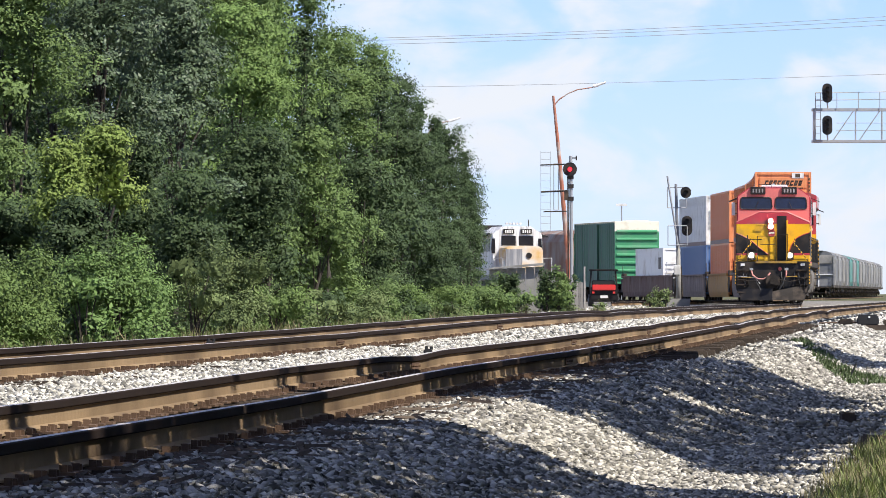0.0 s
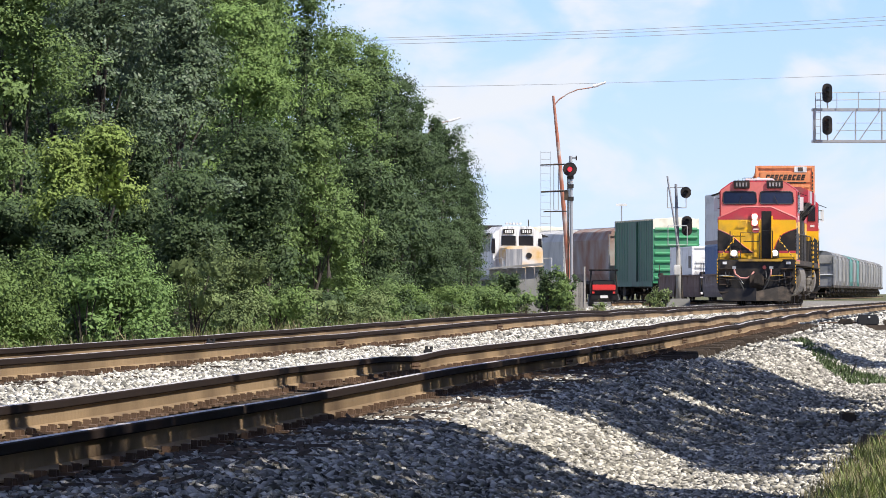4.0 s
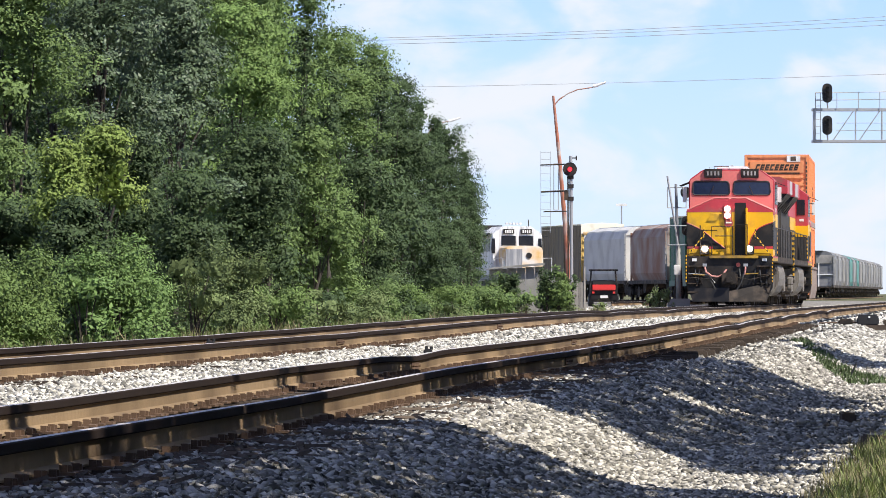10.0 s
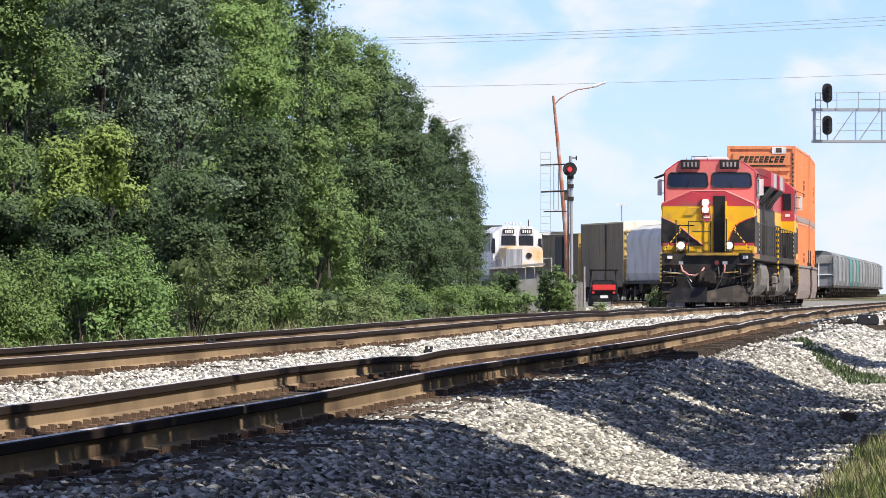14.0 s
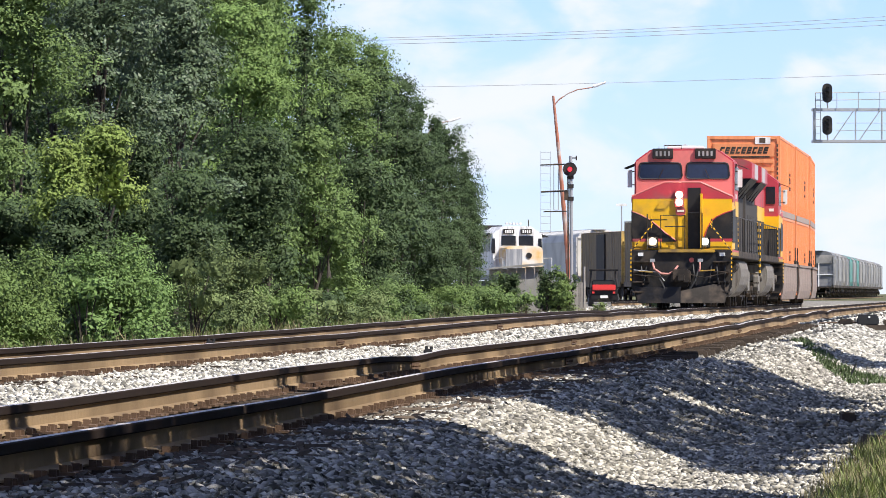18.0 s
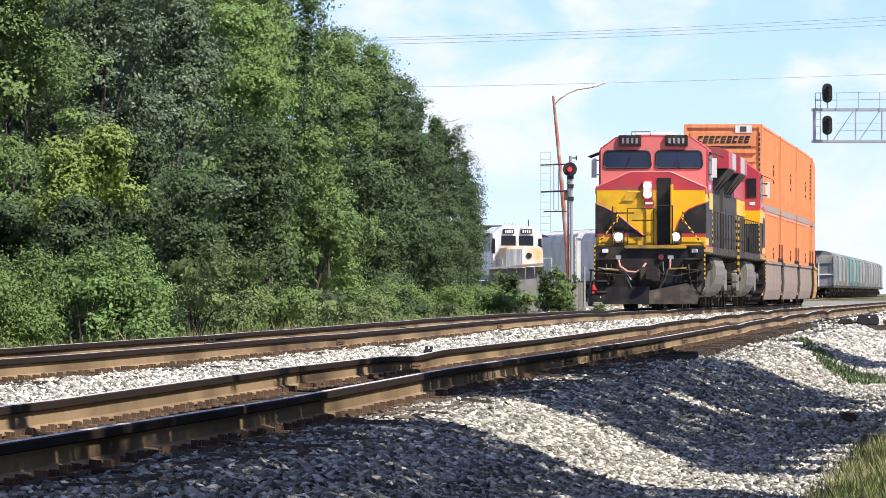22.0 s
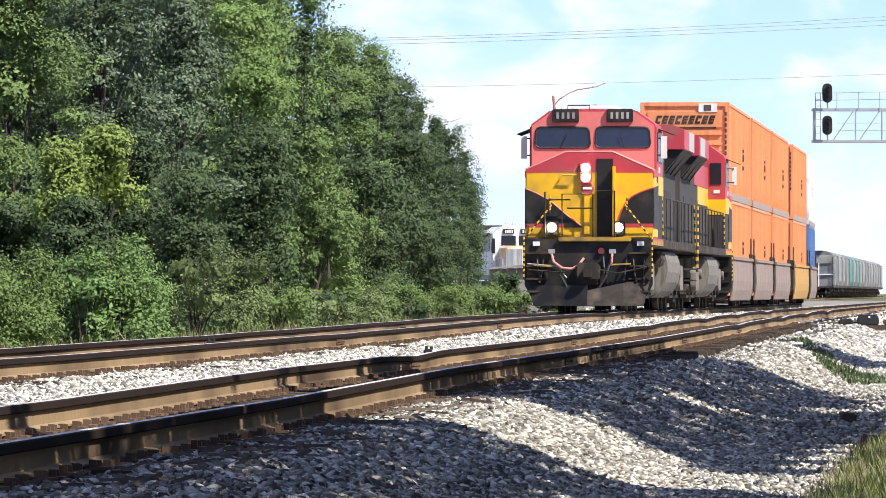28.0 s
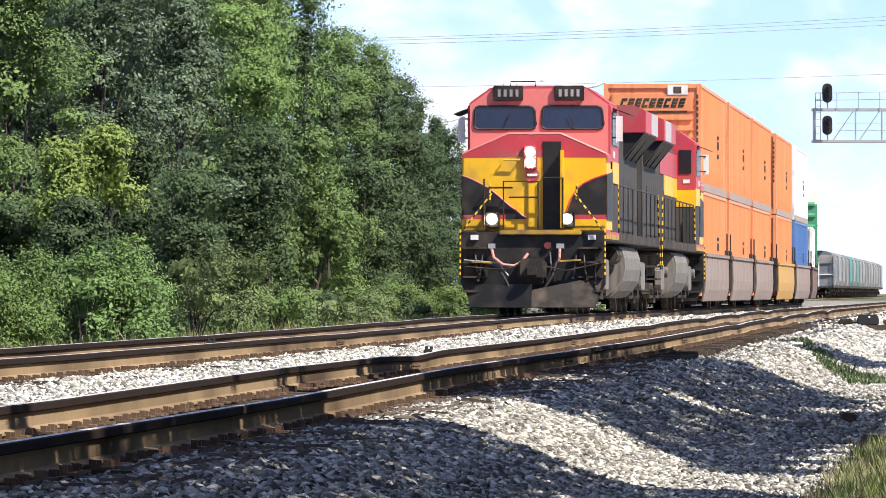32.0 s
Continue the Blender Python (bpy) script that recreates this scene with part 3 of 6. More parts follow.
def build_grass():
    near = lambda x, y: in_view(x, y)
    blades("grass_near", "long green grass at the edge of the gravel", 11000, 8.72, 9.8, 42, 62, 0.05, 0.19, 0.006, M["grass"], 21, near)
    blades("dry_grass_near", "dry straw-coloured grass among the green", 4500, 8.6, 9.8, 42, 62, 0.05, 0.20, 0.005, M["drygrass"], 22, near)
    blades("weeds_ditch", "low dark green weeds in the ditch beside the shoulder", 15000, 5.7, 8.6, 98, 122, 0.04, 0.15, 0.014, M["weed"], 23, lambda x, y: near(x, y) and abs(x - line_x(y) - 6.15 - (120 - y) * 0.085) < 0.16 + 0.012 * (122 - y))
    blades("weeds_verge", "rough grass along the far side of the line", 26000, -5.2, -2.6, 70, 235, 0.12, 0.42, 0.012, M["grass"], 24, near)
    blades("dry_verge", "dry grass along the far side of the line", 9000, -5.0, -2.4, 70, 235, 0.12, 0.45, 0.010, M["drygrass"], 25, near)


build_ground()
build_tracks()
build_ballast()
build_yard_stone()
build_debris()
build_grass()


# ---------- trees and bushes ----------
def leaf_cloud(centres, dirs, radii, per, size, rng, flat=0.75):
    """Leaves as small folded blades scattered over sprays; they face outwards from their lobe and upwards."""
    idx = np.repeat(np.arange(len(centres)), per)
    n = len(idx)
    d = rng.normal(size=(n, 3)).astype(np.float32)
    d /= np.linalg.norm(d, axis=1, keepdims=True) + 1e-6
    r = np.minimum(np.abs(rng.normal(size=n) * 0.60), 1.0)[:, None] * radii[idx][:, None]
    p = centres[idx] + d * r * np.array([1, 1, flat], dtype=np.float32)
    tilt = rng.normal(size=(len(centres), 3)) * 0.32
    nrm = dirs[idx] * 0.75 + d * 0.2 + tilt[idx] + rng.normal(size=(n, 3)) * 0.2 + np.array([0, 0, 0.4])
    nrm /= np.linalg.norm(nrm, axis=1, keepdims=True) + 1e-6
    tan = np.cross(nrm, rng.normal(size=(n, 3)))
    tan /= np.linalg.norm(tan, axis=1, keepdims=True) + 1e-6
    bit = np.cross(nrm, tan)
    s = (size * (0.6 + 0.8 * rng.random(n)))[:, None]
    a, b = tan * s, bit * s * 0.5
    return np.stack([p - a, p + b - nrm * s * 0.12, p + a, p - b - nrm * s * 0.12], 1).reshape(-1, 3)


def crown_mesh(name, blobs, leaves, per, size, material, seed, clump_r=0.34, flat=0.6, hollow=-0.14, core=56):
    """blobs: (x, y, z, rx, ry, rz) lobes; sprays of leaves sit on their outer shells over a dense inner mass, so that crevices stay open between the lobes."""
    rng = np.random.default_rng(seed)
    vol = np.array([b[3] * b[4] + b[3] * b[5] for b in blobs])
    cs, rs, ds, inner = [], [], [], []
    for i, b in enumerate(blobs):
        k = max(4, int(leaves / per * vol[i] / vol.sum()))
        d = rng.normal(size=(k, 3))
        d /= np.linalg.norm(d, axis=1, keepdims=True)
        back = (d[:, 1] > 0.2) & (rng.random(k) < 0.6)
        d[back, 1] *= -1
        under = (d[:, 2] < -0.2) & (rng.random(k) < 0.65)
        d[under, 2] *= -1
        r = 0.84 + 0.2 * rng.random(k)
        r[rng.random(k) < 0.10] *= 1.28
        w = 1 + 0.55 * np.array([noise.noise(Vector((q[0] * 2.9 + seed, q[1] * 2.9, q[2] * 2.9 + i))) for q in d])
        pos = np.array(b[:3]) + d * np.array(b[3:]) * (r * w)[:, None]
        open_ = np.array([noise.noise(Vector((q[0] * 0.62 + seed * 3.1, q[1] * 0.62, q[2] * 0.62))) for q in pos]) > hollow + 0.34 * np.array([noise.noise(Vector((q[0] * 1.9, q[1] * 1.9 + seed, q[2] * 1.9))) for q in pos])
        cs.append(pos[open_])
        rs.append((clump_r * (0.5 + 1.0 * rng.random(k)))[open_])
        ds.append(d[open_])
        if core:
            inner.append(leaf_cloud(np.array([b[:3]], dtype=np.float32), np.array([[0.0, -0.3, -0.35]]), np.array([0.85 * min(b[3:])]), int(3.0 * core * max(1.0, (b[3] / 0.5) ** 2)), min(0.052, 0.20 * b[3]), rng, 0.9))
    v = leaf_cloud(np.concatenate(cs).astype(np.float32), np.concatenate(ds), np.concatenate(rs), per, size, rng, flat)
    if inner:
        v = np.concatenate([v] + inner)
    f = np.arange(len(v)).reshape(-1, 4)
    return fast_mesh(name, v, f, material)


def tree(x, y, height, spread, leaf, seed, label, low=0.12, leaves=15000, per=9, size=0.05, name="tree", lobes=24, shape=0.55, clump_r=0.34):
    rng = random.Random(seed)
    z0 = ground_z(x, min(y, 400)) - 0.05
    own = thing(name, label, "tree", "trackside trees", m=pose(x, y, z0))
    g = G()
    lean = Vector((rng.uniform(-0.04, 0.04), rng.uniform(-0.03, 0.03), 1))
    pts = [lean * (height * 0.64 * i / 6) + Vector((rng.uniform(-0.1, 0.1), rng.uniform(-0.1, 0.1), 0)) * (i > 0) for i in range(7)]
    g.tube(pts, min(0.14, 0.012 * height), 9, 0.03)
    part("trunk", g, M["bark"], own, smooth=True)
    blobs = []
    for i in range(lobes):
        q = low + (0.95 - low) * (i + 0.5) / lobes
        wid = spread * (math.sin(math.pi * min(1, (q + 0.12)) ** shape) ** 0.7 * 0.95 + 0.12)
        ang = i * 2.4 + rng.uniform(-0.6, 0.6)
        rad = wid * rng.uniform(0.3, 0.78)
        r = max(0.3, spread * rng.choice((0.2, 0.27, 0.34, 0.45, 0.6)) * rng.uniform(0.9, 1.1))
        side = math.sin(ang) * rad
        c = (math.cos(ang) * rad, -abs(side) if rng.random() < 0.55 else side, q * height)
        blobs.append((*c, r, r, r * rng.uniform(0.5, 0.8)))
        st = pts[min(6, max(1, int(q * 5.5)))]
        mid = (Vector(st) * 0.5 + Vector(c) * 0.5) + Vector((0, 0, 0.04 * height))
        if i % 2 == 0:
            part("limb", G().tube([st, mid, c], 0.004 * height, 6, 0.010), M["bark"], own)
    part("crown", crown_mesh("crown", blobs, leaves, per, size, LEAVES[leaf], seed, clump_r), LEAVES[leaf], own)
    return own


def bush(x, y, w, h, leaf, seed, label, leaves=1600, per=9, size=0.045, z=None, name="bush"):
    rng = random.Random(seed)
    z0 = ground_z(x, min(y, 400)) - 0.05 if z is None else z
    own = thing(name, label, "bush", "trackside bushes", m=pose(x, y, z0))
    blobs, g = [], G()
    for i in range(12):
        a = rng.uniform(0, 6.28)
        q = rng.uniform(0.15, 0.8)
        rr = w * rng.uniform(0.1, 0.40) * (1.1 - 0.5 * q)
        c = (math.cos(a) * rr, math.sin(a) * rr, q * h)
        k = rng.uniform(0.12, 0.21)
        blobs.append((*c, w * k, w * k, h * k))
        g.tube([(0, 0, 0), (c[0] * 0.5, c[1] * 0.5, c[2] * 0.7), c], 0.018, 5, 0.006)
    part("stem", g, M["bark"], own)
    part("foliage", crown_mesh("foliage", blobs, leaves, per, size, LEAVES[leaf], seed, clump_r=0.10 * min(w, h) + 0.1), LEAVES[leaf], own)
    return own


def px_to_x(px, y):
    return (px - 784) / 11800.0 * y


TREES = [
    # column and top row of the view at its depth, depth, half width there, leaf, shape, thousand leaves, share of bare stem
    (25, -130, 112, 150, "mid", 0.6, 26, 0.1), (105, 235, 103, 60, "light", 0.9, 4, 0.62), (185, 212, 104, 72, "light", 0.9, 5, 0.66), (140, 330, 101.5, 85, "dark", 0.8, 10, 0.12), (235, 235, 123.5, 95, "dark", 0.7, 11, 0.05), (185, -130, 120, 120, "grey", 0.6, 24, 0.48), (310, -130, 126, 130, "grey", 0.6, 28, 0.36),
    (420, 20, 136, 95, "fresh", 0.6, 24, 0.3), (395, -120, 144, 120, "mid", 0.6, 20, 0.1), (475, -70, 152, 95, "fresh", 0.6, 24, 0.3), (545, -25, 165, 84, "mid", 0.6, 20, 0.1), (604, 68, 178, 74, "mid", 0.65, 18, 0.1),
    (655, 74, 200, 58, "mid", 0.7, 16, 0.1), (704, 140, 215, 62, "dark", 0.65, 15, 0.1), (742, 182, 238, 60, "dark", 0.65, 14, 0.1), (788, 240, 265, 50, "dark", 0.65, 12, 0.1),
    (824, 275, 295, 38, "dark", 0.65, 9, 0.1), (832, 345, 322, 30, "dark", 0.65, 6, 0.1), 
    (90, -130, 142, 190, "dark", 0.6, 10, 0.1), (240, -130, 152, 170, "dark", 0.6, 10, 0.1), (370, -130, 168, 150, "dark", 0.6, 10, 0.1), (470, -100, 195, 85, "dark", 0.6, 7, 0.1), (585, 150, 205, 80, "dark", 0.6, 7, 0.1), (690, 230, 250, 70, "dark", 0.6, 7, 0.1),
    (455, 250, 134, 95, "dark", 0.7, 16, 0.3), (560, 240, 150, 75, "mid", 0.7, 14, 0.2), (645, 290, 172, 70, "dark", 0.7, 12, 0.1), (660, 405, 178, 52, "pale", 0.8, 9, 0.05), (725, 345, 200, 75, "dark", 0.7, 11, 0.1),
    (782, 385, 236, 55, "dark", 0.7, 9, 0.1), (330, 300, 119, 80, "dark", 0.7, 12, 0.35), (110, 360, 108, 70, "dark", 0.75, 9, 0.1), (20, 360, 105, 95, "dark", 0.75, 12, 0.1),
    (770, 215, 268, 30, "dark", 0.8, 4, 0.5),
]


def build_trees():
    kinds = {"mid": "tall leafy broadleaf tree with mid-green summer foliage", "dark": "tall dense tree with deep green foliage beside the line",
             "grey": "tall oak-like tree with grey-green glossy leaves", "light": "broadleaf tree with bright yellow-green leaves", "bush": "young broadleaf tree with fresh green leaves",
             "fresh": "tall broadleaf tree with fresh sunlit green leaves", "pale": "low shrubby tree with dusty pale green leaves"}
    for i, (px, top, y, half, leaf, sh, kilo, low) in enumerate(TREES):
        s = 11800.0 / y
        h, w = (519 - top) / s * 1.06 + 0.9, half / s * 1.06
        tree(px_to_x(px, y), y, h, w, leaf, 40 + i, kinds[leaf], shape=sh, leaves=kilo * 1900, size=0.028 + 0.00007 * y + (0.03 if 17 < i < 24 else 0), low=low,
             clump_r=0.12 + 0.0009 * y, lobes=26 if h > 4 else 16)
    for px, top, y, half, leaf in ((215, 428, 101, 85, "bright"), (150, 470, 99, 60, "bright"), (270, 500, 103, 45, "bright"), (55, 450, 98, 80, "bush"), (-10, 470, 97, 70, "bush"), (345, 452, 108, 62, "pale"), (430, 455, 113, 55, "pale"), (490, 490, 118, 60, "bush"), (565, 505, 124, 70, "pale"), (640, 515, 135, 60, "pale")):
        s = 11800.0 / y
        x = px_to_x(px, y)
        h = 1.0 + (519 - top) / s - ground_z(x, y)
        bush(x, y, 2 * half / s * 1.25, h * 1.12, leaf, 900 + px, "leafy bush beside the rails, " + ("fresh bright green" if leaf == "bright" else "dusty green"), leaves=int(10500 * half / 80), size=0.028)
    for i, (px, y) in enumerate(((-20, 165), (60, 170), (130, 175), (190, 178), (250, 180), (310, 188), (365, 195), (430, 215), (540, 260), (640, 290))):
        s = 11800.0 / y
        tree(px_to_x(px, y), y, (519 - (-110 if px < 500 else 130 + (px - 540) * 1.0)) / s, 110 / s, "dark", 640 + i, kinds["dark"], leaves=15000, size=0.08, low=0.02, lobes=26, clump_r=0.5)
    for i, (px, py, y) in enumerate(((556, 8, 150), (598, 95, 160), (690, 95, 196), (655, 70, 199), (716, 140, 214), (748, 186, 236), (792, 244, 262), (836, 300, 292), (850, 345, 318), (853, 385, 320))):
        s = 11800.0 / y
        tree(px_to_x(px - 16, y), y, (519 - py) / s + 0.9, 36 / s, "dark", 1260 + i, kinds["dark"], shape=0.8, leaves=2600, size=0.045, low=0.55, lobes=11, clump_r=0.26)
    for i in range(15):
        y = 138 + 4.0 * i + 3 * (i % 2)
        bush(px_to_x(-30 + 48 * i, y), y, 5.0, 4.6 + 0.6 * (i % 3), "dark", 1200 + i, "dense dark undergrowth below the tall trees", leaves=6000, size=0.085)
    rng = random.Random(5)
    for i in range(76):
        y = 97 + 108 * (i / 76.0) ** 1.1
        x = line_x(y) + rng.uniform(-8.6, -4.6)
        w, h = rng.uniform(1.0, 2.3), rng.uniform(0.7, 1.6)
        bush(x, y, w, h, rng.choice(["bush", "pale", "mid", "bush", "pale", "dark"]), 300 + i, "tangled green trackside bush", leaves=int(1600 + 1200 * w), size=0.035)


def wave(y, k):
    return noise.noise(Vector((y * 0.45, k * 7.3, 1.7)))


def sun_reaches(u, y):
    """Where the canopy on the camera's side leaves the trackside in sunlight; u is measured across the line."""
    n = wave(y, 1.0) * 0.25 + wave(u * 2.2, 2.0) * 0.5
    if u > 8.35 + n * 0.4 and 44 < y < 63:
        return True
    if y < 48.6 + n:
        edge = 4.80 if y > 43 else 4.55
        if 43.7 < y < 44.4:
            edge = 3.2
        return u < edge + n * 0.12 or (u < 5.15 and (36.3 < y < 36.9 or 37.7 < y < 38.2))
    top = 56.7 if u < 7 else 56.7 - (u - 7) * 4.6
    if y < top + n:
        return False if u < 4.3 and 55.9 < y < 56.2 else True
    far = 96.5 - (u - 5) * 2.6 if u < 7.3 else 90.5 - (u - 7.3) * 11.0
    if y < far + n * 2.2:
        edge = 4.82
        if 66.5 < y < 72.2:
            edge = 3.2
        elif 59.3 < y < 60.1 or 61.0 < y < 61.6:
            edge = 3.2
        if y > 84.5:
            edge = 5.10
        if u < edge:
            return True
        if u < 5.15 and (63.4 < y < 65.2 or 67.0 < y < 67.6 or 76.8 < y < 79.0 or 79.6 < y < 81.0 or 82.6 < y < 83.3):
            return True
        if 5.15 < u < 5.95 and 65.7 < y < 69.2 + n:
            return True
        slit = 67.3 + (u - 5.9) * 3.2
        if 5.9 < u < 7.4 and slit < y < slit + 0.9 + 1.2 * n:
            return True
        return 7.5 < u < 8.4 and 77.0 < y < 79.6
    return not (113.0 + n < y < 123.0 and u > 6.0 + (123 - y) * 0.05)


def build_canopy():
    """Tall trees beyond the edge of the view that shade the near ballast; their sprays hang where they keep the sun off it."""
    rng = random.Random(17)
    to_sun = Vector((math.sin(_az) * math.cos(_el), math.cos(_az) * math.cos(_el), math.sin(_el)))
    groups = {}

    def spray(u, y, r, z):
        h = (9.6 if u < 10.4 else 8.2) + 2.4 * noise.noise(Vector((u * 0.5, y * 0.3, 4.0))) + rng.uniform(-0.8, 0.8)
        p = Vector((line_x(y) + u, y, z)) + to_sun * (h / to_sun.z)
        groups.setdefault((int(y / 6.5), 0 if u < 7.2 else (1 if u < 10.4 else 2)), []).append((p, r))

    y = 17.0
    while y < 124:
        u = 3.2
        while u < 5.3:
            v, w = u + rng.uniform(-0.05, 0.05), y + rng.uniform(-0.08, 0.08)
            if not sun_reaches(v, w):
                spray(v, w, 0.27, table(SECOND_Z, w) - 0.09)
            u += 0.34
        y += 0.40
    y = 17.0
    while y < 124:
        u = 5.45
        while u < 10.4:
            v, w = u + rng.uniform(-0.1, 0.1), y + rng.uniform(-0.1, 0.1)
            if not sun_reaches(v, w):
                spray(v, w, 0.47, ground_z(line_x(w) + v, w))
            u += 0.58
        y += 0.60
    # outer sprays, unseen, added only to block sky light from the side
    y = 14.0
    while y < 126:
        u = 10.4
        while u < 14.5:
            spray(u + rng.uniform(-0.3, 0.3), y + rng.uniform(-0.3, 0.3), 0.9, 0.0)
            u += 1.15
        y += 1.2
    for i, (key, sprays) in enumerate(sorted(groups.items())):
        c = sum((p for p, r in sprays), Vector()) / len(sprays)
        foot = Vector((max(c.x + 0.6, 0.085 * c.y + 1.0), c.y - 0.8))
        z0 = ground_z(foot.x, foot.y) - 0.05
        own = thing("tree", "unseen tall broadleaf tree placed to shade the gravel", "tree", "trackside trees", m=pose(foot.x, foot.y, z0))
        local = [(p - Vector((foot.x, foot.y, z0)), r) for p, r in sprays]
        cl = c - Vector((foot.x, foot.y, z0))
        part("trunk", G().tube([(0, 0, 0), (0.1, 0.05, cl.z * 0.4), (cl.x * 0.5, cl.y * 0.5, cl.z * 0.75), cl], 0.16, 9, 0.05), M["bark"], own, smooth=True)
        for p, r in local[::9]:
            part("limb", G().tube([Vector((cl.x * 0.4, cl.y * 0.4, cl.z * 0.7)), (p + cl) * 0.5 + Vector((0, 0, 0.2)), p], 0.045, 6, 0.012), M["bark"], own)
        gen = np.random.default_rng(500 + i)
        cs = np.array([tuple(p) for p, r in local], dtype=np.float32)
        rs = np.array([r for p, r in local], dtype=np.float32)
        ds = np.tile(np.array([[0.15, -0.1, 0.6]]), (len(cs), 1))
        small = rs < 0.4
        quads = [leaf_cloud(cs[m], ds[m], rs[m], per, size, gen, 0.8) for m, per, size in ((small, 60, 0.105), (~small, 120, 0.15)) if m.any()]
        v = np.concatenate(quads)
        part("crown", fast_mesh("crown", v, np.arange(len(v)).reshape(-1, 4), LEAVES["mid"]), LEAVES["mid"], own)


def build_added_scrub():
    """Scrub under the camera-side wood, beyond the view, added to block low sky light."""
    rng = random.Random(23)
    for k in range(34):
        y = 16 + 3.3 * k
        bush(0.085 * y + 3.6 + rng.uniform(0, 1.2), y, rng.uniform(3.0, 4.0), rng.uniform(2.6, 3.6), "bush", 1300 + k, "unseen dense scrub added to block low sky light", leaves=2600, size=0.13)


def build_added_wood():
    """Added wood on the camera's side, behind and beside it, to block sky light."""
    rng = random.Random(11)
    k = 0
    for x, y in ((4.5, -3), (9, 7), (-5, -6), (13, -4), (16, 8), (15, 20), (14, 32), (16, 44), (15, 57), (16, 70), (17, 84), (19, 98), (7, -10), (-1, -13), (21, 14), (22, 38), (23, 62), (24, 86), (13, 26), (17, 38), (17, 51), (18, 64), (19, 77), (20, 91), (21, 106), (22, 118), (8, -9), (12, -10), (0, -17), (-9, -12)):
        k += 1
        tree(x + rng.uniform(-1, 1) + (4.5 if y > 26 else 0), y + rng.uniform(-1.5, 1.5), rng.uniform(13, 16), 4.2, "mid", 800 + k, "unseen tall broadleaf tree added to block sky light", leaves=6000, size=0.36, low=0.05 if y > 12 else 0.4, lobes=20, clump_r=0.8)


build_trees()
build_canopy()
build_added_scrub()
build_added_wood()


# ---------- the freight train ----------


def rolled(t):
    """Metres that the train still has to go at t seconds; it gathers speed slowly."""
    q = 32.0 - t
    return 4.487 * q - 0.0095 * q * q + 0.1


TRAIN = []            # (thing, metres of its front behind the head of the train, its length)


def on_line(a, length):
    """Pose of a car whose front end is a metres behind the reference and whose wheels both sit on the main track."""
    p, q = main_at(a + 0.2 * length), main_at(a + 0.8 * length)
    d = Vector((q[0] - p[0], q[1] - p[1], q[2] - p[2]))
    u = d.normalized()
    o = Vector(p[:3]) - u * (0.2 * length)
    return pose(o.x, o.y, o.z, 0, 0, -math.degrees(math.atan2(u.x, u.y)))


def truck(parent, yc, axles, gauge_mat=None, wheel_r=0.46, spread=1.78, name="truck"):
    """A bogie: side frames, springs and wheelsets."""
    half = spread * (axles - 1) / 2
    g = G()
    for s in (-1, 1):
        x = s * 1.02
        g.prism([(yc - half - 0.45, 0.42), (yc - half - 0.3, 0.68), (yc - 0.5, 0.62), (yc - 0.45, 0.85), (yc + 0.45, 0.85), (yc + 0.5, 0.62), (yc + half + 0.3, 0.68),
                 (yc + half + 0.45, 0.42), (yc + half + 0.1, 0.3), (yc + 0.55, 0.32), (yc + 0.4, 0.2), (yc - 0.4, 0.2), (yc - 0.55, 0.32), (yc - half - 0.1, 0.3)], x - 0.08, x + 0.08, "x")
        for k in range(axles):
            g.disc((x, yc - half + spread * k, wheel_r), "x", 0.16, 0.3, 10)
    t = part(name, g, M["frame"], parent)
    wh = G()
    for s in (-1, 1):
        wh.disc((s * 0.74, 0, 0), "x", wheel_r, 0.13, 22).disc((s * 0.67, 0, 0), "x", wheel_r + 0.03, 0.03, 22)
        wh.disc((s * 0.80, 0, 0), "x", 0.2, 0.1, 8)
        for k in range(3):
            wh.box(s * 0.79 - 0.02, s * 0.79 + 0.02, -0.3, -0.22, -0.04, 0.04)
    wh.disc((0, 0, 0), "x", 0.09, 1.6, 8)
    me = wh.mesh("wheelset", M["frame"])
    out = []
    for k in range(axles):
        w = part("wheelset", me, M["frame"], parent)
        w.matrix_basis = pose(0, yc - half + spread * k, wheel_r)
        out.append(w)
    return out


def coupler(parent, y, d):
    g = G().box(-0.11, 0.11, min(y, y + d * 0.65), max(y, y + d * 0.65), 0.78, 1.0)
    g.box(-0.2, 0.12, min(y, y + d * 0.3), max(y, y + d * 0.3), 0.72, 1.06)
    part("coupler", g, M["frame"], parent, bevel=0.03)


def handrail(parent, pts, r=0.024, name="handrail", material=None, label=""):
    return part(name, G().tube(pts, r, 6), material or M["black"], parent, label)


def chequer_rail(parent, p, q, n=12):
    """A handrail wound in yellow and black."""
    p, q = Vector(p), Vector(q)
    me = G().tube([p.lerp(q, i / n) for i in range(n + 1)], 0.019, 6).mesh("handrail", M["yellow"])
    me.materials.append(M["black"])
    d = q - p
    for f in me.polygons:
        f.material_index = int((f.center - p).dot(d) / d.length_squared * n) % 2
    part("handrail", me, None, parent, "yellow and black striped handrail")


LOCO_L = 22.3


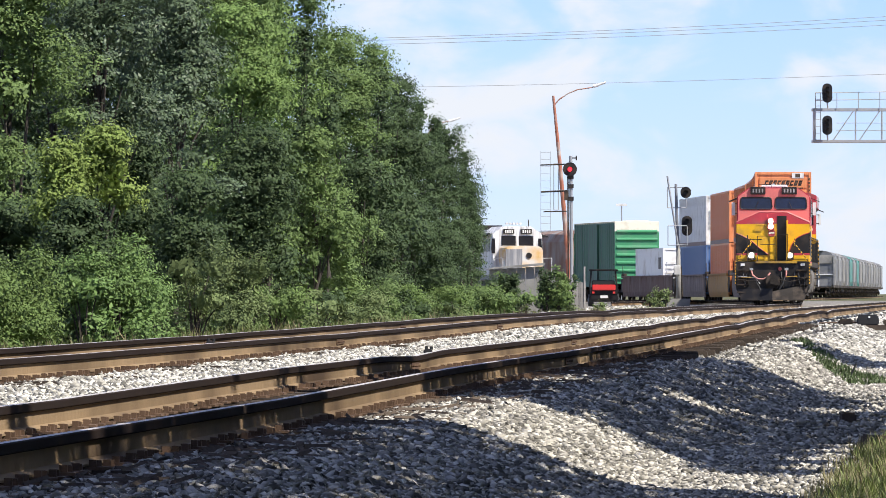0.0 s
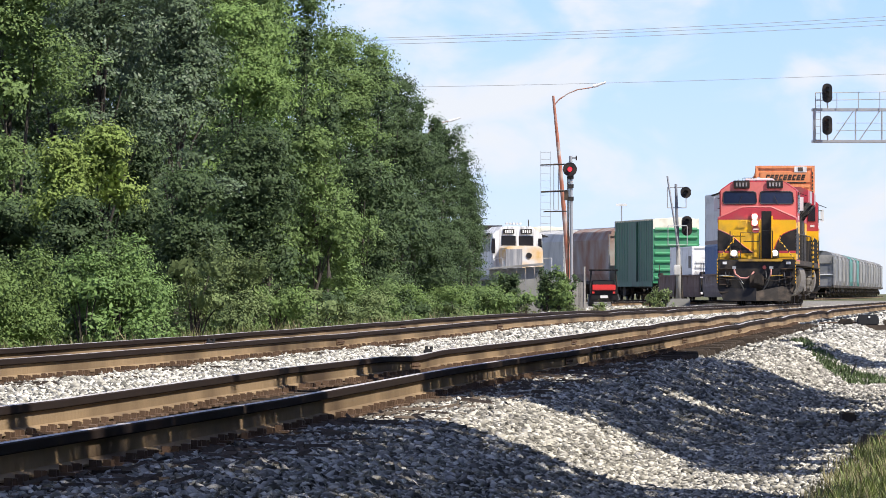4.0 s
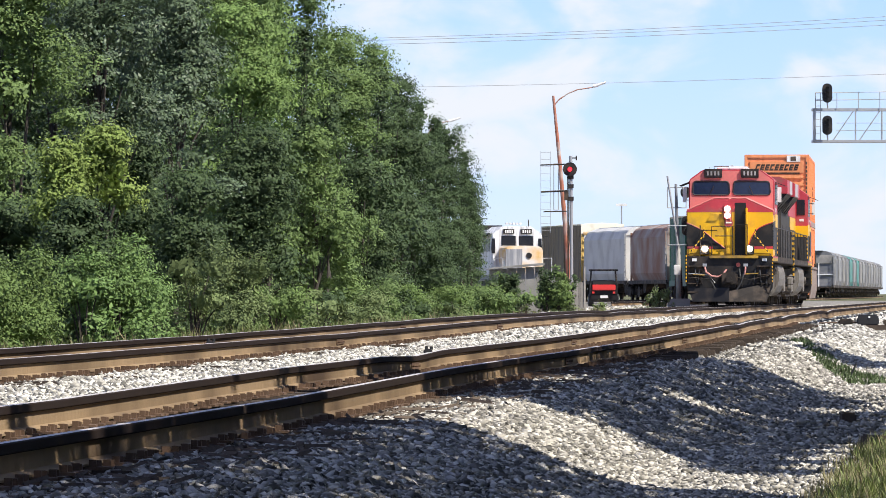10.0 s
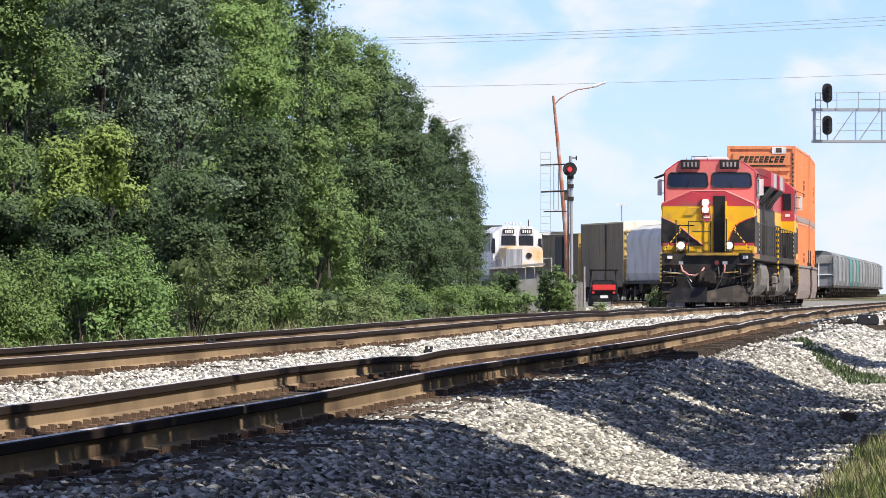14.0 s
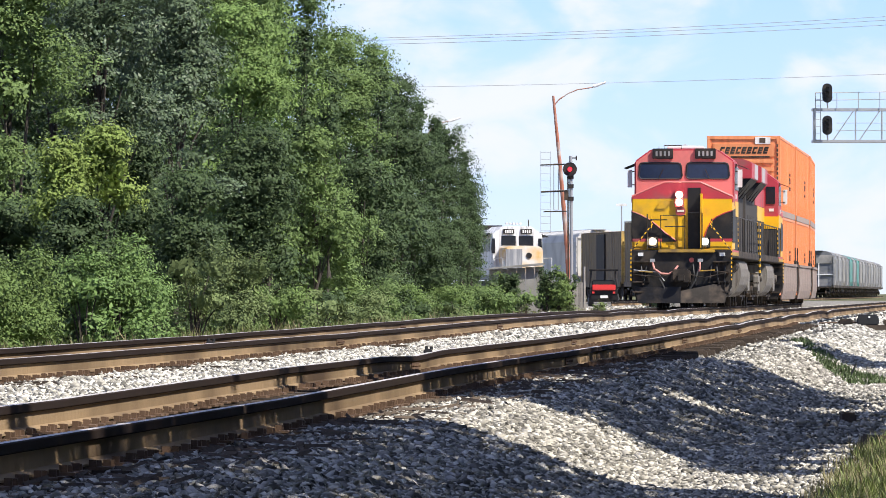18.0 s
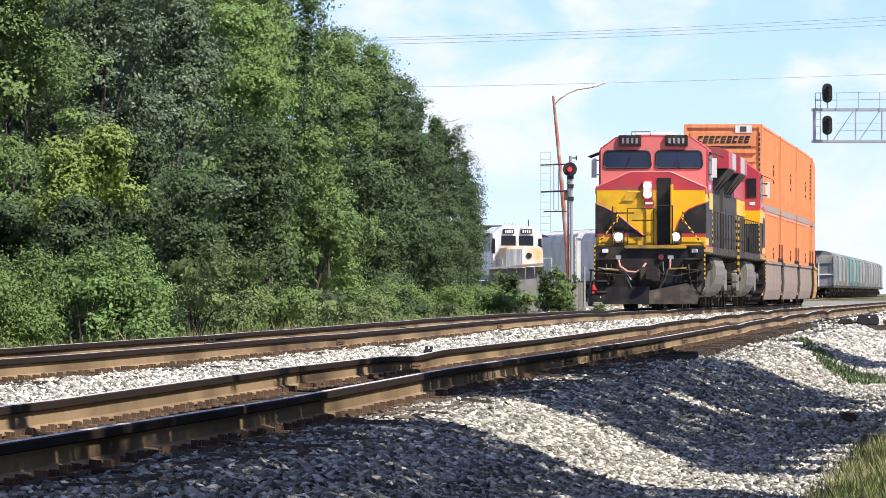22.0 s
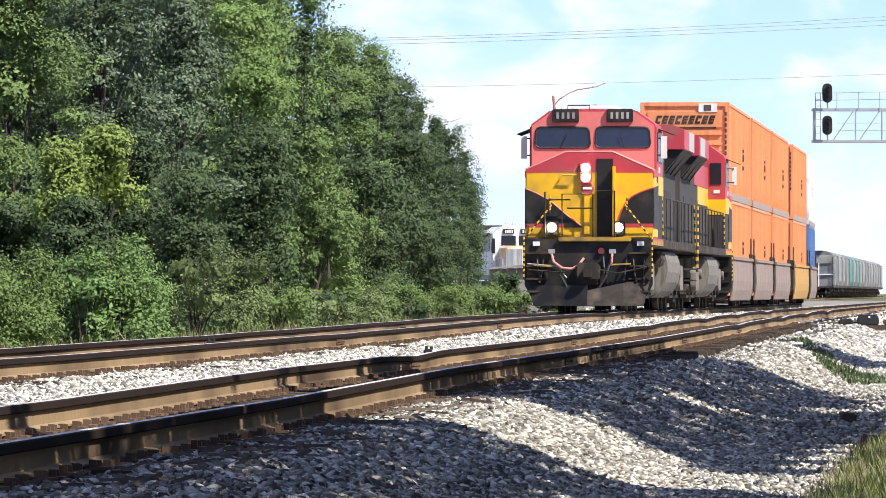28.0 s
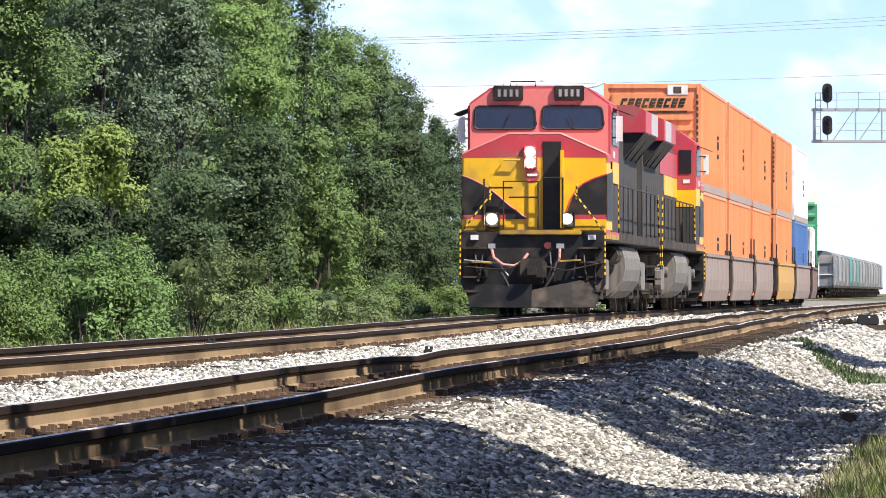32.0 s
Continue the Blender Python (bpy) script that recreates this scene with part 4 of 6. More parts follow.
def locomotive():
    own = thing("locomotive", "red, yellow and black diesel freight locomotive with a grimy underframe", "locomotive", "train locomotives")
    W = 1.5
    # deck and skirts
    part("deck", G().box(-W, W, 0.75, LOCO_L - 0.75, 1.50, 1.72), M["frame"], own, bevel=0.02)
    for s in (-1, 1):
        part("side_stripe", G().box(s * W - 0.015, s * W + 0.015, 0.78, 5.2, 1.56, 1.665), M["dullyellow"], own, "yellow sill stripe")
        part("side_stripe", G().box(s * W - 0.014, s * W + 0.014, 0.78, 5.2, 1.665, 1.72), M["red"], own, "red sill stripe")
    # nose
    nose = [(-W, 1.72), (-W, 3.30), (-0.55, 3.72), (0.55, 3.72), (W, 3.30), (W, 1.72)]
    part("nose", G().prism(nose, 1.0, 3.0), M["yellow"], own, "wide yellow nose under a red brow", bevel=0.03)
    f = 0.995
    brow = G().panel([(-W, f, 3.25), (-0.05, f, 3.26), (-0.05, f, 3.72), (-0.55, f, 3.715), (-W, f, 3.295)], -0.012)
    brow.panel([(-0.05, f, 3.26), (W, f, 3.25), (W, f, 3.295), (0.55, f, 3.715), (-0.05, f, 3.72)], -0.012)
    part("brow", brow, M["red"], own, "red upper nose panel")
    part("brow_edge", G().tube([(-W, 1.02, 3.32), (-0.55, 1.02, 3.74), (0.55, 1.02, 3.74), (W, 1.02, 3.32)], 0.035, 6), M["litred"], own, "pink-red nose edge with sunlight painted in")
    part("nose_top", G().prism([(-W + 0.02, 3.31), (-0.55, 3.73), (0.55, 3.73), (W - 0.02, 3.31), (W - 0.02, 3.345), (0.55, 3.765), (-0.55, 3.765), (-W + 0.02, 3.345)], 1.03, 2.98), M["litred"], own)
    for s in (-1, 1):
        g = G()
        arc = [(-W, 2.86), (-1.25, 2.76), (-0.98, 2.62), (-0.75, 2.44), (-0.55, 2.26), (-0.37, 2.12), (-0.16, 1.97), (-W, 1.97)] if s < 0 else \
            [(W, 2.88), (1.25, 2.80), (1.02, 2.69), (0.88, 2.57), (0.78, 2.40), (0.70, 2.2), (0.66, 2.03), (W, 2.03)]
        pts = [(a, f - 0.003, b) for a, b in arc]
        g.panel(pts if s > 0 else pts[::-1], 0.012)
        part("nose_panel", g, M["black"], own, "black swept nose panel")
        g = G()
        for (a, b), (c, d) in zip(arc[:6], arc[1:7]):
            g.tube([(a, f - 0.004, b + 0.015), (c, f - 0.004, d + 0.015)], 0.02, 5)
        part("panel_edge", g, M["red"], own, "red edge of the swept panel")
        part("nose_stripe", G().box(min(s * 0.6, s * W), max(s * 0.6, s * W), f - 0.02, f - 0.002, 1.97, 2.06), M["red"], own, "orange-red nose stripe")
        part("nose_stripe", G().box(min(s * 0.6, s * W), max(s * 0.6, s * W), f - 0.018, f - 0.002, 1.83, 1.97), M["yellow"], own)
        g = G().panel([(s * W * 1.002, 1.02, 1.95), (s * W * 1.002, 3.0, 1.95), (s * W * 1.002, 3.0, 2.98), (s * W * 1.002, 1.02, 2.90)], s * 0.012)
        part("nose_side", g, M["black"], own)
        g = G().panel([(s * W * 1.002, 1.02, 3.14), (s * W * 1.002, 3.0, 3.2), (s * W * 1.002, 3.0, 3.34), (s * W * 1.002, 1.02, 3.3)], s * 0.012)
        part("nose_side", g, M["red"], own)
    # emblem under the headlights
    part("emblem", G().disc((-0.04, f - 0.03, 2.88), "y", 0.15, 0.03, 20), M["red"], own, "round red emblem")
    part("emblem_bar", G().box(-0.14, 0.06, f - 0.06, f - 0.045, 2.86, 2.91), M["cream"], own)
    # nose door with dark recess
    part("door_recess", G().box(0.18, 0.56, f - 0.02, f + 0.01, 1.76, 3.58), M["black"], own, "dark opened nose doorway")
    part("nose_door", G().box(0.56, 0.62, 0.62, 1.02, 1.78, 3.40), M["yellow"], own, "yellow nose door swung open", bevel=0.01)
    part("nose_centre", G().box(-0.13, 0.14, f - 0.05, f - 0.001, 1.80, 2.72), M["yellow"], own, "raised yellow centre panel", bevel=0.015)
    # headlights
    part("headlight_box", G().box(-0.22, 0.06, f - 0.09, f + 0.02, 3.0, 3.5), M["red"], own, bevel=0.02)
    for z in (3.37, 3.14):
        part("headlight", G().disc((-0.08, f - 0.1, z), "y", 0.095, 0.05, 16), M["lamp_on"], own, "lit headlight")
    for x in (-0.86, 0.70):
        part("ditch_light_box", G().box(x - 0.15, x + 0.15, 0.72, 0.98, 1.78, 2.12), M["black"], own, bevel=0.02)
        part("ditch_light", G().disc((x, 0.71, 1.97), "y", 0.105, 0.05, 16), M["lamp_on"], own, "lit ditch light")
    # grab irons and the porch rail
    for p in ([(-0.95, 0.9, 2.62), (-0.95, 0.8, 2.62), (-0.45, 0.8, 2.62), (-0.45, 0.9, 2.62)], [(-0.62, 0.95, 3.2), (-0.62, 0.88, 3.2), (-0.3, 0.88, 3.2), (-0.3, 0.95, 3.2)],
              [(-1.02, 0.7, 1.75), (-1.02, 0.7, 2.8)], [(-0.62, 0.72, 1.75), (-0.62, 0.72, 2.75), (0.1, 0.72, 2.75), (0.1, 0.72, 1.75)],
              [(-0.5, 0.72, 2.42), (0.1, 0.72, 2.42)], [(0.2, 0.62, 2.82), (0.62, 0.62, 2.82), (0.62, 0.62, 1.75)]):
        handrail(own, p, 0.02, material=M["yellow"] if p[0][2] > 3 else M["black"])
    for s in (-1, 1):
        chequer_rail(own, (s * 0.9, 0.66, 2.72), (s * 0.9, 0.66, 2.3), 6)
        chequer_rail(own, (s * 0.86, 0.66, 2.5), (s * 1.44, 0.55, 1.75), 12)
        chequer_rail(own, (s * 1.5, 0.5, 1.75), (s * 1.5, 0.45, 0.75), 16)
    # cab
    cabp = [(-W, 3.0), (-W, 4.40), (-1.0, 4.76), (1.0, 4.76), (W, 4.40), (W, 3.0)]
    part("cab", G().prism(cabp, 2.35, 5.2), M["red"], own, "red cab with sloped roof corners", bevel=0.04)
    part("cab_face", G().prism([(-W + 0.05, 3.36), (-W + 0.05, 4.38), (-0.98, 4.72), (0.98, 4.72), (W - 0.05, 4.38), (W - 0.05, 3.36)], 2.334, 2.352), M["litred"], own, "pinkish red cab face with sunlight painted in")
    part("cab_lower", G().box(-W + 0.01, W - 0.01, 3.0, 5.2, 1.72, 3.02), M["hood"], own, "dark lower cab side")
    for s in (-1, 1):
        part("cab_stripe", G().box(s * W - 0.012, s * W + 0.012, 3.02, 5.18, 2.75, 3.2), M["yellow"], own)
        a, b = (0.06, 1.36) if s > 0 else (-1.36, -0.06)
        pane = [(a + 0.09, 3.87), (a + 0.025, 3.90), (a, 3.96), (a + 0.02, 4.27), (a + 0.05, 4.33), (a + 0.11, 4.355), (b - 0.13, 4.345), (b - 0.06, 4.32), (b - 0.03, 4.26), (b, 3.97), (b - 0.03, 3.90), (b - 0.10, 3.87)]
        part("windshield", G().prism(pane, 2.325, 2.36), M["glass"], own, "blue-tinted reflecting windshield")
        part("window_frame", G().tube([(x, 2.325, z) for x, z in pane + pane[:1]], 0.026, 6), M["rubber"], own)
        part("wiper", G().tube([(s * 0.75, 2.29, 3.9), (s * 0.62, 2.29, 4.18)], 0.012, 5), M["black"], own)
        part("side_window", G().box(s * W - 0.012, s * W + 0.022, 2.75, 5.0, 3.55, 4.24), M["darkglass"], own, "dark open side window")
        part("side_window_frame", G().box(s * W - 0.01, s * W + 0.03, 3.9, 3.98, 3.62, 4.2), M["white"], own)
        part("cab_placard", G().box(s * W - 0.01, s * W + 0.016, 3.3, 3.7, 3.28, 3.42), M["white"], own, "small white stencil bar")
        part("number_board", G().box(min(s * 0.33, s * 0.95), max(s * 0.33, s * 0.95), 2.24, 2.4, 4.47, 4.78), M["black"], own, bevel=0.015)
        for k in range(4):
            x = s * 0.64 + (k - 1.5) * 0.125
            part("number_bar", G().box(x - 0.03, x + 0.03, 2.225, 2.24, 4.55, 4.70), M["grafw"], own, "pale number bar")
        mir = G().box(s * 1.66 - 0.07, s * 1.66 + 0.07, 2.75, 2.79, 3.62, 4.15)
        part("mirror", mir, M["white"], own, "upright wing mirror")
        part("mirror_arm", G().tube([(s * 1.48, 2.85, 4.1), (s * 1.66, 2.8, 4.1)], 0.015, 5).tube([(s * 1.48, 2.85, 3.7), (s * 1.66, 2.8, 3.7)], 0.015, 5), M["black"], own)
        part("sunshade", G().panel([(s * 1.5, 3.2, 4.34), (s * 1.5, 4.7, 4.34), (s * 1.86, 4.7, 4.2), (s * 1.86, 3.2, 4.2)], 0.02), M["black"], own)
    # roof gear
    part("roof_unit", G().box(-0.55, 0.55, 2.9, 4.3, 4.76, 4.88), M["white"], own, "pale cooling unit on the cab roof", bevel=0.04)
    part("horn", G().tube([(-0.05, 4.5, 4.86), (-0.05, 3.9, 4.86)], 0.04, 8, 0.09), M["silver"], own)
    handrail(own, [(-0.62, 2.7, 4.75), (-0.62, 2.7, 4.88), (-0.1, 2.7, 4.88), (-0.1, 2.7, 4.75)], 0.016, "roof_bracket")
    part("antenna", G().tube([(-0.8, 3.1, 4.6), (-0.8, 3.1, 4.85)], 0.012, 5).tube([(0.7, 3.1, 4.62), (0.7, 3.1, 4.82)], 0.012, 5), M["silver"], own)
    # long hood
    hd = [(-0.98, 1.72), (-0.98, 4.1), (-0.75, 4.35), (0.75, 4.35), (0.98, 4.1), (0.98, 1.72)]
    part("hood", G().prism(hd, 5.2, 21.2), M["hood"], own, "dark engine hood with grimy doors", bevel=0.02)
    for s in (-1, 1):
        for k in range(14):
            y = 5.5 + k * 1.0
            part("hood_door", G().box(s * 0.985 - 0.012, s * 0.985 + 0.012, y, y + 0.92, 1.85, 3.05), M["hood"], own)
        # bands stop short: the radiator's shadow line is put into where they end
        part("hood_band", G().box(s * 0.99 - 0.012, s * 0.99 + 0.012, 5.2, 11.5, 2.95, 3.45), M["yellow"], own, "yellow hood band")
        part("hood_band", G().box(s * 0.99 - 0.012, s * 0.99 + 0.012, 5.2, 13.5, 3.46, 4.08), M["red"], own, "red hood band")
    rad = [(-1.5, 4.1), (-1.5, 4.62), (-1.2, 4.74), (1.2, 4.74), (1.5, 4.62), (1.5, 4.1)]
    # a black sheet stands in for the shade below the flared radiator
    part("radiator_duct", G().prism([(-1.0, 3.55), (-1.46, 4.1), (1.46, 4.1), (1.0, 3.55)], 15.7, 20.8), M["black"], own, "black sloping sheet painting the shade under the radiator")
    for s in (-1, 1):
        for k in range(3):
            y = 16.2 + k * 2.1
            part("radiator_strut", G().tube([(s * 0.99, y, 3.5), (s * 1.42, y, 4.08)], 0.016, 6), M["black"], own)
        part("rear_window", G().box(min(s * 1.06, s * 1.38), max(s * 1.06, s * 1.38), 5.19, 5.225, 3.60, 4.22), M["darkglass"], own, "dark window in the cab back wall")
        part("rear_band", G().box(min(s * 0.985, s * 1.49), max(s * 0.985, s * 1.49), 5.19, 5.214, 2.72, 3.16), M["yellow"], own, "yellow band across the cab back wall")
        part("rear_placard", G().box(min(s * 1.16, s * 1.34), max(s * 1.16, s * 1.34), 5.19, 5.216, 3.34, 3.44), M["white"], own, "small white stencil bar")
    part("radiator", G().prism(rad, 15.6, 20.9), M["red"], own, "flared red radiator with pale panels", bevel=0.02)
    for s in (-1, 1):
        for y in (17.9,):
            part("radiator_panel", G().box(s * 1.502 - 0.012, s * 1.502 + 0.012, y, y + 2.6, 4.12, 4.61), M["radpanel"], own, "faded pale radiator panel")
    part("exhaust", G().box(-0.5, 0.5, 10.6, 11.8, 4.3, 4.62), M["black"], own, bevel=0.05)
    part("inertial_filter", G().box(-0.97, 0.97, 6.2, 9.0, 4.3, 4.58), M["hood"], own, bevel=0.08)
    # side rails
    for s in (-1, 1):
        for k in range(9):
            y = 5.8 + k * 1.8
            handrail(own, [(s * 1.46, y, 1.72), (s * 1.46, y, 2.75)], 0.013, "stanchion")
        handrail(own, [(s * 1.46, 5.5, 2.75), (s * 1.46, 20.9, 2.75)], 0.018)
        chequer_rail(own, (s * 1.47, 5.4, 2.75), (s * 1.49, 5.4, 1.75), 12)
        chequer_rail(own, (s * 1.47, 21.2, 2.75), (s * 1.5, 21.9, 1.0), 18)
        for k in range(4):
            for y0 in (0.55, 21.4):
                part("step", G().box(s * 1.2 - 0.25, s * 1.2 + 0.25, y0, y0 + 0.35, 0.45 + 0.3 * k, 0.49 + 0.3 * k), M["frame"], own)
    # pilot and plow
    part("pilot", G().prism([(-W, 1.70), (-W, 0.62), (-1.28, 0.22), (1.28, 0.22), (W, 0.62), (W, 1.70)], 0.72, 0.84), M["black"], own, "black pilot sheet")
    # left blade darker, right blade lighter: how the sun strikes them is painted in
    plow = G()
    plow.panel([(-1.42, 0.7, 0.62), (0, 0.28, 0.62), (0, 0.12, 0.14), (-1.28, 0.5, 0.14)], 0.03)
    part("plow", plow, M["black"], own, "worn dark snow plow blade, painted as the unlit half")
    part("plow", G().panel([(0, 0.28, 0.50), (1.46, 0.7, 0.80), (1.30, 0.5, 0.14), (0, 0.12, 0.14)], 0.03), M["frame"], own, "grey-brown snow plow blade, painted as the sunlit half")
    part("anticlimber", G().prism([(-0.7, 1.64), (-0.7, 1.74), (1.0, 1.74), (1.0, 1.64)], 0.6, 0.76), M["dullyellow"], own, "yellow anticlimber ledge", bevel=0.02)
    coupler(own, 0.72, -1.0)
    coupler(own, LOCO_L - 0.75, 1.0)
    part("coupler_pocket", G().box(-0.24, 0.22, 0.4, 0.75, 0.62, 1.15), M["frame"], own, bevel=0.03)
    part("air_hose", G().tube([(-0.86, 0.62, 1.36), (-0.80, 0.5, 1.16), (-0.6, 0.46, 1.02), (-0.38, 0.46, 1.0), (-0.22, 0.46, 1.08), (-0.1, 0.55, 1.25)], 0.032, 7), M["hose"], own, "pinkish cable loop")
    part("hose_socket", G().box(-0.93, -0.79, 0.58, 0.72, 1.36, 1.46), M["silver"], own)
    part("hose_socket", G().box(0.49, 0.64, 0.58, 0.72, 1.36, 1.46), M["silver"], own)
    part("brake_hose", G().tube([(0.55, 0.62, 1.3), (0.42, 0.45, 0.8), (0.2, 0.4, 0.45), (-0.05, 0.4, 0.42)], 0.03, 6), M["rubber"], own)
    part("brake_hose", G().tube([(-0.95, 0.62, 1.0), (-0.7, 0.5, 0.95), (-0.55, 0.45, 0.7), (-0.45, 0.42, 0.5)], 0.03, 6), M["rubber"], own)
    part("uncoupling_lever", G().tube([(-1.38, 0.52, 0.98), (-0.6, 0.45, 0.92), (-0.2, 0.4, 1.02)], 0.014, 5), M["frame"], own)
    part("step_edge", G().box(-1.32, -0.9, 0.5, 0.54, 1.0, 1.035), M["dullyellow"], own).matrix_basis = pose(0, 0, 0, 0, 3, 0)
    part("step_edge", G().box(0.62, 1.06, 0.5, 0.54, 1.05, 1.085), M["dullyellow"], own).matrix_basis = pose(0, 0, 0, 0, -3, 0)
    part("marker_lamp", G().disc((0.30, 0.68, 1.42), "y", 0.075, 0.05, 14), M["dullred"], own, "dull dark red marker lamp")
    part("air_hose", G().tube([(0.56, 0.62, 1.36), (0.56, 0.54, 1.28), (0.555, 0.52, 1.18), (0.53, 0.54, 1.08)], 0.03, 7), M["hose"], own, "short pinkish cable end")
    part("uncoupling_lever", G().tube([(1.38, 0.52, 1.05), (0.7, 0.45, 0.9), (0.2, 0.4, 1.0)], 0.014, 5), M["frame"], own)
    for s in (-1, 1):
        part("marker_light", G().box(s * 1.22 - 0.08, s * 1.22 + 0.08, 0.66, 0.74, 1.54, 1.64), M["white"], own, "small pale step light")
    for k, (x, z, dx, dz, r) in enumerate(((-1.2, 1.3, 0.05, -0.5, 0.025), (-1.05, 1.25, -0.05, -0.55, 0.02), (0.35, 1.28, 0.06, -0.6, 0.028), (0.9, 1.3, -0.04, -0.55, 0.025), (1.05, 1.32, 0.05, -0.6, 0.022), (1.3, 1.25, 0.0, -0.6, 0.02))):
        part("hose", G().tube([(x, 0.66, z), (x + dx * 0.4, 0.56, z + dz * 0.4), (x + dx, 0.52, z + dz * 0.8), (x + dx * 1.6, 0.58, z + dz)], r, 6), M["rubber"], own)
        part("hose_end", G().disc((x + dx * 1.6, 0.57, z + dz), "y", 0.028, 0.06, 8), M["frame"], own)
    part("draft_gear", G().box(-0.28, 0.28, 0.3, 0.74, 0.72, 1.12), M["frame"], own, bevel=0.04)
    part("cut_bar", G().tube([(-1.42, 0.58, 1.12), (-0.7, 0.5, 1.06), (-0.5, 0.46, 0.8)], 0.016, 5), M["silver"], own)
    part("pilot_panel", G().box(0.95, 1.45, 0.69, 0.73, 0.75, 1.35), M["frame"], own, bevel=0.01)
    part("pilot_panel", G().box(-1.45, -0.95, 0.69, 0.73, 0.75, 1.35), M["frame"], own, bevel=0.01)
    # fuel tank, trucks
    tank = [(-1.36, 1.45), (-1.44, 1.2), (-1.45, 0.95), (-1.40, 0.70), (-1.28, 0.48), (-1.08, 0.32), (1.08, 0.32), (1.28, 0.48), (1.40, 0.70), (1.45, 0.95), (1.44, 1.2), (1.36, 1.45)]
    part("fuel_tank", G().prism(tank, 8.3, 14.4), M["tank"], own, "dusty grey fuel tank", bevel=0.05)
    ws = truck(own, 4.3, 3, wheel_r=0.53, spread=1.95) + truck(own, 18.0, 3, wheel_r=0.53, spread=1.95)
    for s in (-1, 1):
        for yc in (4.3, 18.0):
            part("brake_gear", G().disc((s * 1.2, yc - 1.5, 0.95), "x", 0.14, 0.3, 12).prism([(yc - 0.8, 0.62), (yc - 0.72, 0.5), (yc + 0.8, 0.5), (yc + 0.9, 0.62), (yc + 0.9, 1.0), (yc + 0.75, 1.15), (yc - 0.65, 1.15), (yc - 0.8, 1.0)], s * 1.22 - 0.08, s * 1.22 + 0.08, "x"), M["tank"], own, bevel=0.02)
        part("air_tank", G().tube([(s * 1.2, 6.6, 1.25), (s * 1.2, 8.2, 1.25)], 0.2, 10), M["frame"], own)
    return own, ws


def container(kind, label, length, height, material, group="stacked containers", plain=False):
    own = thing("shipping_container", label, "container", group)
    W = 1.335
    part("body", G().box(-W + 0.03, W - 0.03, 0.05, length - 0.05, 0.08, height - 0.03), material, own)
    fr = G()
    for x in (-W, W - 0.12):
        for y in (0, length - 0.14):
            fr.box(x, x + 0.12, y, y + 0.14, 0, height)
    for y in (0, length - 0.12):
        fr.box(-W + 0.12, W - 0.12, y, y + 0.12, 0, 0.16).box(-W + 0.12, W - 0.12, y, y + 0.12, height - 0.13, height)
    for x in (-W, W - 0.1):
        fr.box(x, x + 0.1, 0.14, length - 0.14, 0, 0.17).box(x, x + 0.1, 0.14, length - 0.14, height - 0.1, height)
    part("frame", fr, material, own, bevel=0.01)
    post = G().box(-0.012, 0.012, -0.045, 0.045, 0.17, height - 0.1).mesh("side_post", material)
    n = 1 if plain else int(length / 0.61)
    if plain:
        part("grille", G().box(-W - 0.004, -W + 0.05, 1.0, 2.0, height * 0.55, height * 0.80), M["tank"], own, "square grey-brown machinery grille")
        part("notice", G().box(-W - 0.004, -W + 0.05, 1.1, 1.9, height * 0.22, height * 0.42), M["oldgrey"], own, "faded grey notice")
    for s in (-1, 1):
        for k in range(1, n):
            p = part("side_post", post, material, own)
            p.location = (s * (W - 0.022), length * k / n, 0)
    return own


def container_end(own, height, material, marked):
    """Recessed front end with ribs, and the dark lettering band as plain bars."""
    for k in range(4):
        z = height * 0.66 - 0.3 * k
        part("end_rib", G().box(-1.1, 1.1, -0.03, 0.06, z, z + 0.14), material, own)
    if marked:
        part("end_band", G().box(-1.12, 1.12, 0.0, 0.045, height * 0.74, height * 0.90), M["orange"], own)
        lo, hi = height * 0.775, height * 0.862
        for k in range(9):
            x = -0.90 + k * 0.20
            g = G()
            for q0, q1 in ((0.0, 0.30), (0.38, 0.62), (0.70, 1.0)):
                z0, z1 = lo + (hi - lo) * q0, lo + (hi - lo) * q1
                w = 0.15 if q0 != 0.38 or k % 3 else 0.06
                g.prism([(x + 0.08 * q0, z0), (x + 0.08 * q0 + w, z0), (x + 0.08 * q1 + w, z1), (x + 0.08 * q1, z1)], -0.012, 0.0)
            g.prism([(x - 0.005, lo + 0.002), (x + 0.05, lo + 0.002), (x + 0.13, hi - 0.002), (x + 0.075, hi - 0.002)], -0.013, 0.0)
            part("lettering_bar", g, M["frame"], own, "dark slanted lettering bar")
        part("underline_bar", G().box(-0.45, 0.95, -0.012, 0.0, height * 0.725, height * 0.745), M["frame"], own, "dark stripe under the lettering")
        part("placard", G().box(0.42, 0.98, -0.02, 0.0, height - 0.30, height - 0.04), M["white"], own, "white placard with a dark square")
        for k in range(9):
            z = height * 0.86 - 0.17 * k
            part("code_bar", G().box(1.205, 1.265, -0.012, 0.0, z, z + 0.11), M["frame"], own, "small dark code bar")
        part("placard_mark", G().box(0.58, 0.80, -0.03, -0.018, height - 0.26, height - 0.08), M["frame"], own)


def side_marks(own, length, height, s=1):
    for y, z, h in ((length * 0.62, height * 0.45, 0.22), (length * 0.62, height * 0.36, 0.12), (length * 0.62, height * 0.55, 0.1)):
        part("lettering_bar", G().box(s * 1.33 - 0.004, s * 1.33 + 0.012, y, y + 0.9, z, z + h), M["frame"], own, "dark lettering bar")


